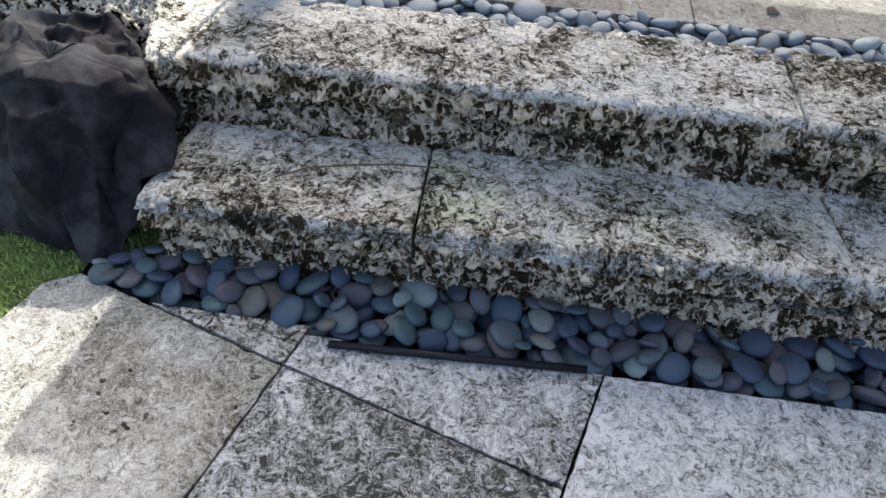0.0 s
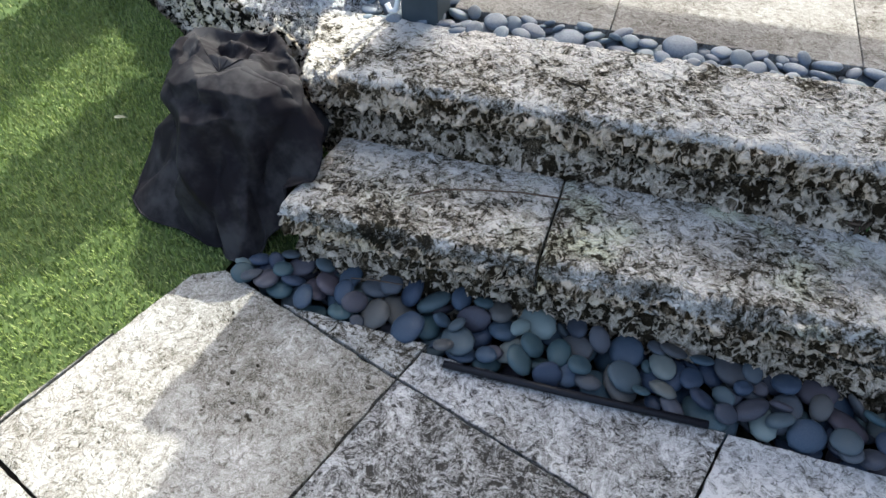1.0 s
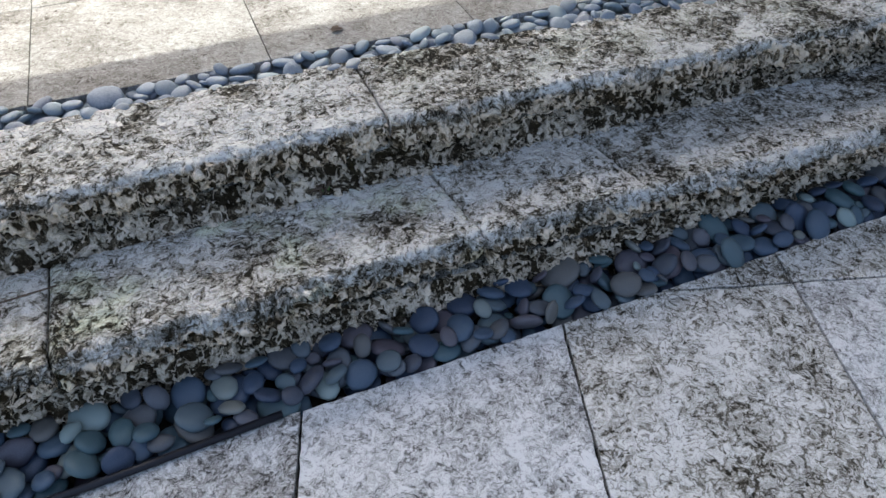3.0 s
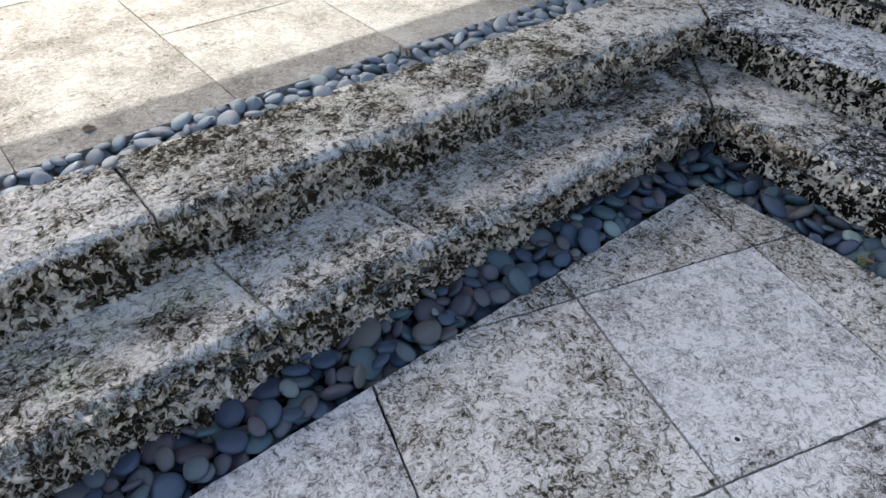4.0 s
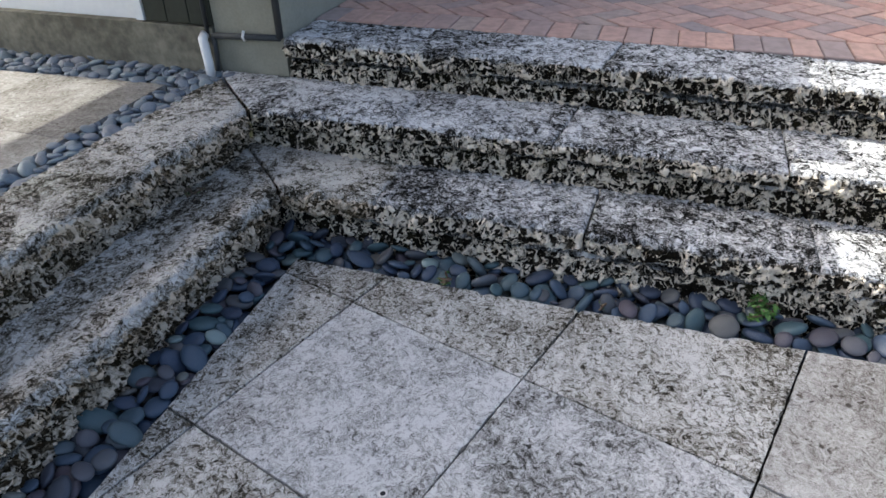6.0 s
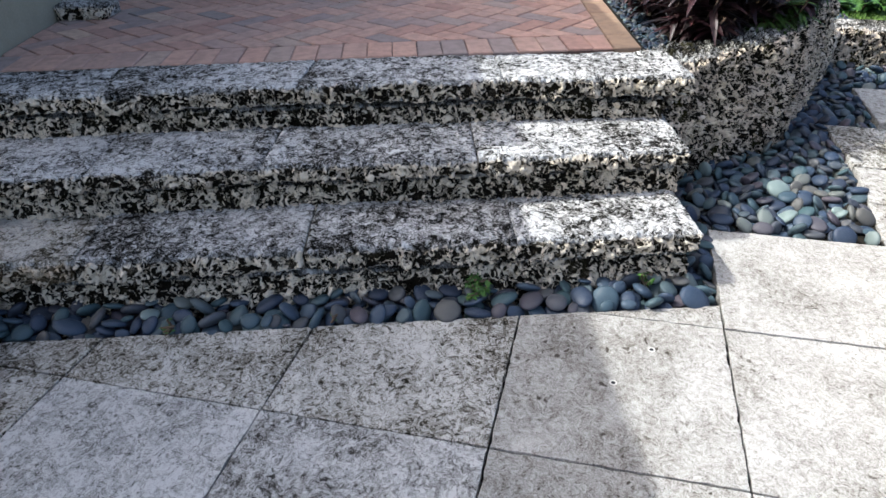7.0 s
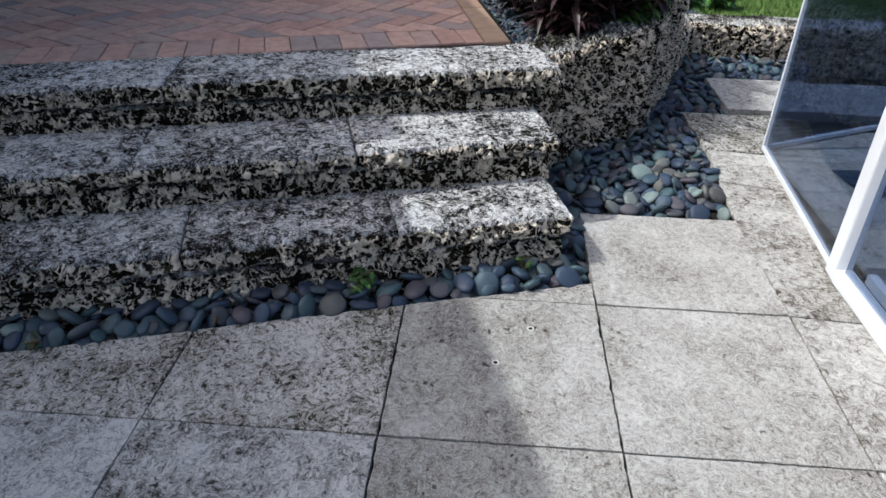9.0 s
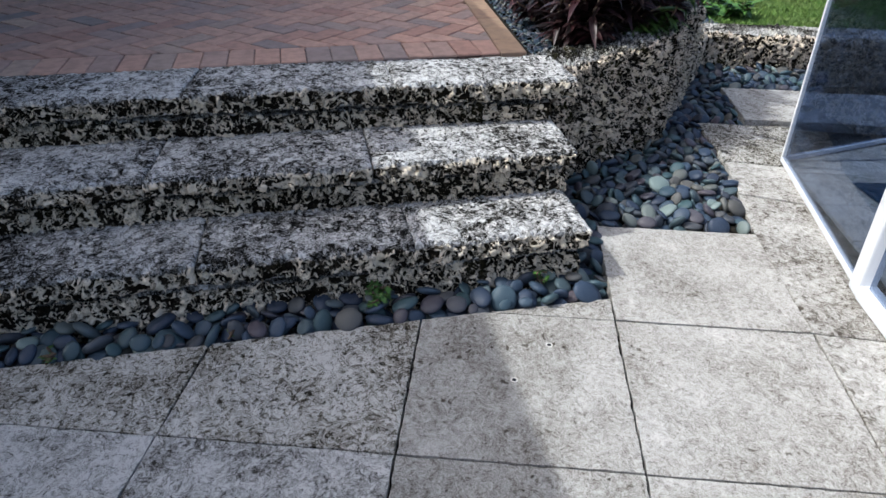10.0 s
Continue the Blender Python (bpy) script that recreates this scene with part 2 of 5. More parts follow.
        f = total(face, n.math("MULTIPLY", off(n.noise(bent, 6.5, 5.0, 0.6), 1.2), contrast), n.math("MULTIPLY", n.math("SUBTRACT", shells, 0.4), 0.66 * contrast), off(n_fine, 0.8), off(n_tiny, 0.7), off(n_grit, 0.4), bits(40.0, 0.30 * contrast), bits(95.0, 0.30 * contrast), n.math("MULTIPLY", pit, -0.15))
        where = n.ramp(n.math("ADD", at, n.math("ADD", off(n_mid, 1.3), off(n_fine, 0.7))), 0.32, 0.58)
        tone = n.math("ADD", tone, n.math("MULTIPLY", n.math("SUBTRACT", f, tone), where))
        high = n.math("ADD", n.math("MULTIPLY", high, 0.8), n.math("MULTIPLY", shells, 0.5))
    ramp = n.add("ShaderNodeValToRGB")
    for i, (p, c) in enumerate(zip((0.05, 0.25, 0.43, 0.60, 0.78, 0.97), tones)):
        e = ramp.color_ramp.elements[i] if i < 2 else ramp.color_ramp.elements.new(p)
        e.position, e.color = p, (*c, 1.0)
    n.put(ramp.inputs[0], tone)
    base = ramp.outputs[0]
    if hue:
        base = n.mix(1.0, base, hue, "MULTIPLY")
    if face is not None:
        base = n.mix(where, base, n.mix(1.0, base, stained, "MULTIPLY"))
    if tint:
        base = n.mix(n.ramp(n.noise(co, 4.3, 4.0, 0.6), 0.50, 0.64, 0.0, tinted), base, n.mix(1.0, base, tint, "MULTIPLY"))
    if moss:
        grown = n.math("MULTIPLY", n.ramp(tone, 0.42, 0.22), n.ramp(n.noise(co, 8.0, 4.0, 0.6), 0.52, 0.64, 0.0, moss))
        base = n.mix(grown, base, (0.060, 0.055, 0.018))
    return n.finish(base, 0.93, high, 0.9, bump, spec=0.06)


GREY = [(0.050, 0.046, 0.040), (0.135, 0.129, 0.118), (0.245, 0.237, 0.222), (0.350, 0.341, 0.326), (0.450, 0.441, 0.424), (0.570, 0.562, 0.545)]
WARM = [(0.026, 0.022, 0.015), (0.098, 0.087, 0.068), (0.205, 0.190, 0.160), (0.325, 0.308, 0.272), (0.445, 0.428, 0.392), (0.590, 0.575, 0.540)]
BLACK = [(0.009, 0.008, 0.0065), (0.038, 0.035, 0.030), (0.180, 0.173, 0.162), (0.335, 0.325, 0.307), (0.500, 0.489, 0.465), (0.680, 0.670, 0.645)]
SAND = [(0.083, 0.070, 0.057), (0.186, 0.170, 0.149), (0.324, 0.308, 0.281), (0.433, 0.418, 0.390), (0.512, 0.498, 0.469), (0.592, 0.580, 0.554)]
M = {}
M["paver"] = coral("coral paving stone", GREY, 0.7, vary=0.12, big=0.5, mid=0.8, fine=0.9, fleck=0.3, holes=0.05, hatch=0.05, chalk=0.10, speck=50, cut=0.55, shard=0.34)
M["paver_dark"] = coral("lichen-flecked coral paving stone", WARM, 0.69, vary=0.10, big=0.6, mid=0.7, fine=0.75, fleck=0.38, cut=0.51, holes=0.16, hatch=0.05, chalk=0.14, speck=48, bump=0.006, shard=0.22, soft=0.07)
M["paver_grey"] = coral("grey flecked coral paving stone", GREY, 0.47, vary=0.08, big=1.0, mid=1.1, fine=1.1, fleck=0.3, cut=0.54, holes=0.14, hatch=0.08, chalk=0.16, speck=52, bump=0.006, shard=0.28)
M["paver_mid"] = coral("flecked coral paving stone", WARM, 0.58, vary=0.08, big=0.7, mid=0.5, fine=0.5, fleck=0.16, holes=0.06, chalk=0.10, speck=60, shard=0.18)
M["paver_clean"] = coral("pale coral paving stone", SAND, 0.47, vary=0.10, big=0.5, mid=0.27, fine=0.62, fleck=0.15, cut=0.63, holes=0.03, hatch=0.04, chalk=0.08, speck=55, shard=0.13)
M["paver_strip"] = coral("pale coral paving stone with curled shell marks", SAND, 0.5, vary=0.10, big=0.5, mid=0.4, fine=0.6, fleck=0.19, cut=0.58, soft=0.06, holes=0.05, hatch=0.08, chalk=0.08, speck=34, shard=0.18)
M["terrace"] = coral("pale terrace stone", SAND, 0.36, vary=0.06, big=0.4, mid=0.4, fine=0.4, grit=0.3, fleck=0.16, cut=0.64, holes=0.02, chalk=0.05, bump=0.003, shard=0.06)
COOL = (0.99, 0.995, 1.01)
TREADS = dict(vary=0.08, big=1.0, mid=1.3, fine=1.0, fleck=0.38, cut=0.54, soft=0.05, holes=0.12, hatch=0.10, spots=0.16, contrast=1.15, moss=0.06, bump=0.010, speck=40.0, shard=0.34, hue=(1.02, 1.0, 0.97))
M["tread"] = coral("weathered coral tread stone", WARM, 0.65, face=0.50, chalk=0.24, tint=(0.95, 1.0, 0.86), **TREADS)
M["tread_chalk"] = coral("chalky coral tread stone", WARM, 0.78, face=0.48, chalk=0.22, **TREADS)
M["tread_green"] = coral("greenish weathered coral tread stone", WARM, 0.63, face=0.50, chalk=0.20, tint=(0.93, 1.0, 0.80), tinted=0.8, **TREADS)
EASTERN = dict(vary=0.06, big=0.8, mid=0.9, fine=1.1, cut=0.55, soft=0.04, holes=0.06, moss=0.06, bump=0.010, speck=36.0, shard=0.44, contrast=1.4, hue=COOL, stained=(1.13, 1.0, 0.82))
M["tread_east"] = coral("blackened coral tread stone", BLACK, 0.66, face=0.37, fleck=0.30, chalk=0.14, hatch=0.20, **EASTERN)
M["tread_dull"] = coral("dull grey coral tread stone", BLACK, 0.53, face=0.36, fleck=0.28, chalk=0.10, hatch=0.14, **EASTERN)
M["tread_pale"] = coral("pale coral tread stone with bent dark lines", BLACK, 0.72, face=0.46, fleck=0.34, chalk=0.14, hatch=0.40, spots=0.12, **EASTERN)
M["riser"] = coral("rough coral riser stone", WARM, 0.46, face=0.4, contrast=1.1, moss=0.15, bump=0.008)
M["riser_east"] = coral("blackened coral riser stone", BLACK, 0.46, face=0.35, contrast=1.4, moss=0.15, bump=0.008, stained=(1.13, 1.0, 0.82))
M["wallstone"] = coral("rough coral wall stone", BLACK, 0.52, face=0.41, contrast=1.4, moss=0.4, tint=(0.97, 1.0, 0.80), bump=0.008)


def plain(name, colour, rough=0.6, spread=0.12, scale=30.0, bump=0.0015, spec=0.2, metal=0.0):
    n = Nodes(name)
    co = n.coords()
    a = n.noise(co, scale, 4.0)
    b = n.noise(co, scale * 0.12, 3.0)
    f = n.math("ADD", n.math("MULTIPLY", a, 0.5), n.math("MULTIPLY", b, 0.5))
    c = n.mix(n.ramp(f, 0.3, 0.7), tuple(v * (1 - spread) for v in colour), tuple(min(1, v * (1 + spread)) for v in colour))
    return n.finish(c, rough, a, 0.4, bump, spec=spec, metal=metal)


def pebble_material(name="smooth beach pebble", paleness=0.0):
    n = Nodes(name)
    co = n.coords()
    r = n.add("ShaderNodeObjectInfo").outputs["Random"]
    isle = n.add("ShaderNodeNewGeometry").outputs["Random Per Island"]
    r = n.math("FRACT", n.math("ADD", n.math("MULTIPLY", r, 7.31), n.math("MULTIPLY", isle, 5.77)))
    ramp = n.add("ShaderNodeValToRGB")
    ramp.color_ramp.interpolation = "LINEAR"
    stops = [(0.0, (0.016, 0.026, 0.052)), (0.16, (0.028, 0.048, 0.086)), (0.32, (0.040, 0.066, 0.100)), (0.48, (0.040, 0.082, 0.092)), (0.60, (0.064, 0.090, 0.104)), (0.72, (0.075, 0.060, 0.074)), (0.82, (0.030, 0.038, 0.056)), (0.92, (0.105, 0.100, 0.088)), (1.0, (0.19, 0.25, 0.24))]
    for i, (p, c) in enumerate(stops):
        e = ramp.color_ramp.elements[i] if i < 2 else ramp.color_ramp.elements.new(p)
        e.position, e.color = p, (*c, 1.0)
    n.put(ramp.inputs[0], r)
    speck = n.noise(co, 260.0, 3.0, 0.7)
    cloud = n.noise(co, 34.0, 3.0, 0.6)
    base = n.mix(n.ramp(cloud, 0.38, 0.72, 0.0, 0.40), ramp.outputs[0], n.mix(0.4, ramp.outputs[0], (0.18, 0.20, 0.22)))
    base = n.mix(n.ramp(speck, 0.58, 0.78, 0.0, 0.30), base, (0.24, 0.26, 0.27))
    # A lighter blue-grey mix, used for the terrace strip.
    if paleness:
        base = n.mix(n.ramp(n.noise(co, 18.0, 3.0), 0.25, 0.75, paleness * 0.6, paleness), base, (0.30, 0.34, 0.38))
    return n.finish(base, n.ramp(cloud, 0.3, 0.7, 0.42, 0.62), speck, 0.18, 0.001, spec=0.4)


M["pebble"] = pebble_material()
M["pebble_paler"] = pebble_material("pale blue-grey beach pebble", 0.55)
M["earth"] = plain("dull ground", (0.11, 0.115, 0.06), 0.95, 0.35, 2.0, 0.02)
M["plinth"] = plain("stained stucco plinth", (0.20, 0.185, 0.14), 0.9, 0.45, 22.0, 0.002)
M["soil"] = plain("dark damp soil", (0.035, 0.029, 0.022), 0.95, 0.4, 60.0, 0.008, spec=0.03)
M["joint"] = plain("dark sandy joint", (0.024, 0.022, 0.018), 0.95, 0.35, 80.0, 0.004, spec=0.03)
M["joint_pale"] = plain("sandy joint", (0.17, 0.15, 0.12), 0.95, 0.3, 80.0, 0.003, spec=0.03)
M["stucco"] = plain("grey painted stucco", (0.29, 0.275, 0.215), 0.85, 0.10, 90.0, 0.002)
M["white"] = plain("white paint", (0.80, 0.80, 0.78), 0.5, 0.04, 40.0, 0.0006)
M["frame"] = plain("white powder-coated aluminium", (0.70, 0.71, 0.73), 0.35, 0.03, 30.0, 0.0003)
M["shutter"] = plain("dark green-grey painted boards", (0.040, 0.043, 0.032), 0.6, 0.12, 30.0, 0.001)
M["pipe_dark"] = plain("dark grey painted pipe", (0.06, 0.062, 0.062), 0.5, 0.15, 40.0, 0.0005)
M["pvc"] = plain("white plastic pipe", (0.78, 0.78, 0.75), 0.45, 0.08, 40.0, 0.0005)


def cloth_material():
    n = Nodes("black canvas cloth")
    co = n.coords(False)
    weave = n.noise(co, 600.0, 2.0)
    paleness = n.noise(co, 9.0, 4.0, 0.6)
    crease = n.math("ABSOLUTE", n.math("SUBTRACT", n.noise(co, 8.0, 2.0, 0.45, 0.3), 0.5))
    high = n.math("ADD", n.ramp(crease, 0.0, 0.12, 1.0, 0.0), n.math("MULTIPLY", weave, 0.06))
    c = n.mix(n.ramp(paleness, 0.40, 0.70), (0.015, 0.013, 0.015), (0.052, 0.050, 0.051))
    return n.finish(c, 0.70, high, 0.3, 0.003, spec=0.06)


M["cloth"] = cloth_material()
M["rim"] = plain("pale mortar rim", (0.62, 0.60, 0.56), 0.85, 0.15, 90.0, 0.0006)
M["rod"] = plain("black coated metal rod", (0.012, 0.012, 0.016), 0.35, 0.2, 80.0, 0.0003)
M["post"] = plain("blue-grey painted post", (0.052, 0.068, 0.078), 0.55, 0.08, 40.0, 0.0006)
M["roof"] = plain("brown unseen shade slab", (0.30, 0.26, 0.22), 0.8, 0.15, 20.0, 0.002)
M["turf"] = plain("turf backing", (0.075, 0.11, 0.035), 0.95, 0.3, 90.0, 0.006)


# ---- the ground ----
def ring_sheet(name, pts, z, mat):
    bm = bmesh.new()
    bm.faces.new([bm.verts.new((x, y, z)) for x, y in pts])
    return part(name, bm, mat)


ground = ring_sheet("ground", [(-400, -400), (400, -400), (400, 400), (-400, 400)], -0.16, M["earth"])
tagged(ground, "dull green and brown open ground all round", "ground", kind="structure")

# ---- lower paving: square stones on a grid that is turned against the steps ----
TURN = radians(-17.3)
PITCH = 0.61
ORIGIN = (2.348, -0.105)
GU, GV = (math.cos(TURN), math.sin(TURN)), (-math.sin(TURN), math.cos(TURN))


def grid_point(i, j):
    return (ORIGIN[0] + PITCH * (i * GU[0] + j * GV[0]), ORIGIN[1] + PITCH * (i * GU[1] + j * GV[1]))


def west_point(i, j):
    """From the fourth column to the west the rows lie further in and run a little steeper."""
    if i > -4:
        p = grid_point(-3, j)
        return (p[0] + 0.019, p[1] + 0.061)
    p = grid_point(-4, j)
    p = (p[0] + 0.009, p[1] + 0.061)
    a = radians(-17.9)
    return (p[0] + PITCH * (i + 4) * math.cos(a), p[1] + PITCH * (i + 4) * math.sin(a))


def line_cut(poly, p, q):
    """Keeps what lies to the left of the way from p to q."""
    a, b = -(q[1] - p[1]), q[0] - p[0]
    return clip_poly(poly, a, b, -(a * p[0] + b * p[1]))


paving = ring_sheet("paving", [(-3.0, -6.0), (2.9, -6.0), (3.9, -3.0), (2.66, -1.45), (2.66, 0.74), (0.1, 0.74), (-0.52, 0.80), (-0.75, 0.3), (-3.0, -5.9)], -0.022, M["joint"])
tagged(paving, "square weathered coral stone paving with dark joints", "paving", kind="structure")
gap = 0.0048
for i in range(-9, 3):
    for j in range(-9, 3):
        at = grid_point if i > -4 else west_point
        corner = [at(i, j), at(i + 1, j), at(i + 1, j + 1), at(i, j + 1)]
        if j < -3:
            continue
        cx, cy = sum(p[0] for p in corner) / 4, sum(p[1] for p in corner) / 4
        poly = [(cx + (x - cx) * (1 - gap / PITCH * (1 + 0.4 * random.random())), cy + (y - cy) * (1 - gap / PITCH * (1 + 0.4 * random.random()))) for x, y in corner]
        if j >= -2 or i < 1:
            poly = line_cut(poly, (2.680, -2.0), (2.702, 0.76))          # along the eastern pebbles
        elif i > 1:
            continue
        cuts = [((4.0, 0.762), (-4.0, 0.762))] if i > -5 else [((0.1, 0.785), (-0.36, 0.792))] if j >= 0 else [((-0.505, 0.842), (-0.565, 0.81)), ((-0.565, 0.81), (-1.6, -2.1))]
        cuts.append(((1.22, -1.6555), (2.968, -2.2105)))                 # along the border strip
        for p, q in cuts:
            if len(poly) > 2:
                poly = line_cut(poly, p, q)
        if len(poly) < 3 or area(poly) < 0.0004:
            continue
        if sum(x0 * y1 - x1 * y0 for (x0, y0), (x1, y1) in zip(poly, poly[1:] + poly[:1])) < 0:
            poly = poly[::-1]
        me = slab_mesh("paver", ragged(poly), -0.002 + 0.004 * random.random(), -0.05, M["paver_clean"] if (j <= -2 and i >= -1) or i == 1 else M["paver_grey"] if i == -4 and j >= -1 else M["paver_dark"] if j == 1 or (i, j) in ((-5, 0), (-2, 0), (0, 0), (0, -1)) else M["paver_mid"] if i <= -5 else M["paver"], 0.0012)
        part("paver", me, None, paving)
# border strip of stones under the glass
strip = [[(2.395, -2.033), (3.0, -2.222), (3.30, -2.345), (3.15, -2.58), (2.30, -2.26)],
         [(3.303, -2.352), (3.62, -2.475), (3.50, -2.72), (3.153, -2.585)],
         [(3.625, -2.475), (4.09, -2.60), (3.93, -3.10), (3.70, -3.02), (3.505, -2.73)],
         [(1.81, -1.848), (2.392, -2.035), (2.295, -2.265), (1.70, -2.10)],
         [(1.22, -1.66), (1.805, -1.847), (1.695, -2.10), (1.12, -1.95)],
         [(4.085, -2.880), (4.60, -3.045), (4.42, -3.60), (3.91, -3.44)],
         [(3.905, -3.45), (4.415, -3.61), (4.24, -4.17), (3.73, -4.0)]]
for k in range(1, 6):
    strip.append([(1.22 - 0.585 * k, -1.66 + 0.187 * k), (1.215 - 0.585 * (k - 1), -1.658 + 0.187 * (k - 1)), (1.115 - 0.585 * (k - 1), -1.95 + 0.187 * (k - 1)), (1.12 - 0.585 * k, -1.95 + 0.187 * k)])
for number, poly in enumerate(strip):
    if sum(x0 * y1 - x1 * y0 for (x0, y0), (x1, y1) in zip(poly, poly[1:] + poly[:1])) < 0:
        poly = poly[::-1]
    for (x0, y0), (x1, y1) in zip(list(poly), poly[1:] + poly[:1]):
        n = 0.003 / math.hypot(x1 - x0, y1 - y0)
        poly = line_cut(poly, (x0 - (y1 - y0) * n, y0 + (x1 - x0) * n), (x1 - (y1 - y0) * n, y1 + (x1 - x0) * n))
    part("paver", slab_mesh("paver", ragged(poly), -0.003 + 0.003 * (number % 3), -0.05, M["paver_dark"] if number == 2 else M["paver_strip"]), None, paving)

# deck stones on the far side of the glass
for i in range(-6, 4):
    for j in range(0, 6):
        low = -3 * PITCH - 0.36 - PITCH * j
        quad = []
        for du, dv in ((i * PITCH + 0.003, low - PITCH + 0.003), ((i + 1) * PITCH - 0.003, low - PITCH + 0.003), ((i + 1) * PITCH - 0.003, low), (i * PITCH + 0.003, low)):
            quad.append((ORIGIN[0] + du * GU[0] + dv * GV[0], ORIGIN[1] + du * GU[1] + dv * GV[1]))
        quad = clip_poly(quad, -1, 0, 3.66)
        if len(quad) > 2 and area(quad) > 0.002:
            part("paver", slab_mesh("paver", quad, -0.004, -0.05, M["paver_clean"]), None, paving)


# ---- coral stone steps ----
def unit(f):
    return f / (np.std(f) + 1e-9)


def shells(ps, size, seed):
    """Curled shells in the rock, 0 to 1: thin bent ridges and a few whole pieces."""
    w = ps + 0.5 * size * np.stack([fbm(ps + 3, size * 1.5, 2, seed), fbm(ps + 7, size * 1.5, 2, seed + 1), fbm(ps + 11, size * 1.5, 2, seed + 2)], 1)
    f, g = unit(fbm(w, size, 2, seed + 3)), unit(fbm(w + 9, size * 1.7, 2, seed + 4))
    d1, d2, num = cells(w, size * 1.15, seed + 5)
    bits = (num > 0.74) * np.clip((0.52 - d1) * 5, 0, 1)
    return np.maximum(np.maximum(np.clip(1.15 - np.abs(f) / 0.42, 0, 1), 0.9 * np.clip(1.1 - np.abs(g) / 0.24, 0, 1)), bits)


def stone(name, a0, a1, k0, k1, f0, f1, depth, zt, thick, axis, mat, nose=0.030, step=0.0045, rough=1.0, seed=0, parent=None, back_drop=0.0, keep=0.5):
    """A long stone with a rounded nose. a runs along the step, b goes in from its front edge; axis 'x': a = x, b = y; axis 'y': a = -y, b = x.
    f0, f1: the front edge at its two ends; k0, k1: how its ends slant as they go in."""
    prof = []
    def run(p, q):
        n = max(1, int(math.dist(p, q) / step))
        for i in range(n):
            prof.append((p[0] + (q[0] - p[0]) * i / n, p[1] + (q[1] - p[1]) * i / n))
    run((depth, -thick), (depth, -0.012))
    run((depth, -0.012), (depth - 0.012, 0.0))
    run((depth - 0.012, 0.0), (nose, 0.0))
    arc = [(nose - nose * math.sin(t), -nose + nose * math.cos(t)) for t in np.linspace(0, math.pi / 2, 8)]
    for p, q in zip(arc, arc[1:]):
        run(p, q)
    run((0.0, -nose), (0.004, -thick + 0.006))
    run((0.004, -thick + 0.006), (0.014, -thick))
    run((0.014, -thick), (0.05, -thick))
    prof.append((0.05, -thick))
    pr = np.array(prof)
    m = len(pr)
    n = max(4, int((a1 - a0) / step))
    s = np.linspace(0, 1, n + 1)
    edge = np.minimum(s, 1 - s) * (a1 - a0)
    b = pr[:, 0][None, :]
    along = (a0 + k0 * b) * (1 - s[:, None]) + (a1 + k1 * b) * s[:, None]
    front = (f0 + (f1 - f0) * s)[:, None]
    B = front + b + 0 * along
    Z = zt + pr[:, 1][None, :] - back_drop * b / depth + 0 * along
    # normals of the profile
    d = np.gradient(pr, axis=0)
    nb, nz = d[:, 1], -d[:, 0]
    ln = np.hypot(nb, nz) + 1e-9
    nb, nz = nb / ln, nz / ln
    if nz[np.argmax(pr[:, 1])] < 0:
        nb, nz = -nb, -nz
    P = np.stack([along, B, Z], 2).reshape(-1, 3)
    ps = P + seed * 3.7
    front_w = np.clip(-nb, 0, 1)[None, :].repeat(n + 1, 0).reshape(-1)
    top_w = np.clip(nz, 0, 1)[None, :].repeat(n + 1, 0).reshape(-1)
    warp = ps + 0.010 * np.stack([fbm(ps + 3, 0.03, 2, 61), fbm(ps + 7, 0.03, 2, 62), fbm(ps + 11, 0.03, 2, 63)], 1)
    big = fbm(ps, 0.30, 2, 11)
    mid = fbm(ps, 0.055, 3, 23)
    d1, d2, num = cells(warp, 0.023, 5)
    e1, e2, num2 = cells(warp + 3.3, 0.042, 15)
    holes = np.clip((0.50 - d1) * 3, 0, 1) * (num > 0.50)
    wide = np.clip((0.42 - e1) * 3, 0, 1) * (num2 > 0.70)
    low = np.clip((pr[:, 1] + nose * 0.5) / (nose * 0.5 - thick), 0, 1)[None, :].repeat(n + 1, 0).reshape(-1)
    face = np.clip(front_w * 1.1, 0, 1)
    patch = fbm(ps, 0.16, 2, 71)
    pit = np.clip(holes + 0.8 * wide, 0, 1) * np.clip(0.34 + 0.5 * patch + 0.65 * face, 0, 1)
    shell = shells(ps, 0.024 if axis == "x" else 0.028, 81)
    rim = np.clip(1 - np.abs(face - 0.5) * 2, 0, 1)
    chip = np.clip(fbm(ps, 0.035, 2, 91) - 0.12, 0, 1) * rim
    disp = rough * (0.016 * (shell - 0.45) * face + 0.0015 * (shell - 0.4) - 0.030 * chip + 0.006 * big * (0.6 + face * 2.2) + 0.0065 * mid * (0.6 + 2.2 * face) + 0.0022 * fbm(ps, 0.018, 2, 33) - 0.009 * pit * (0.45 + 1.1 * face))
    disp -= 0.006 * np.exp(-edge / 0.006)[:, None].repeat(m, 1).reshape(-1)
    P[:, 1] += disp * nb[None, :].repeat(n + 1, 0).reshape(-1)
    P[:, 2] += disp * nz[None, :].repeat(n + 1, 0).reshape(-1)
    P[:, 0] += (rough * 0.0025 * fbm(ps + 5, 0.04, 2, 31))
    V = P if axis == "x" else np.stack([P[:, 1], -P[:, 0], P[:, 2]], 1)
    idx = np.arange((n + 1) * m).reshape(n + 1, m)
    q = np.stack([idx[:-1, :-1], idx[:-1, 1:], idx[1:, 1:], idx[1:, :-1]], 2).reshape(-1, 4)
    faces = [tuple(f) for f in q.tolist()]
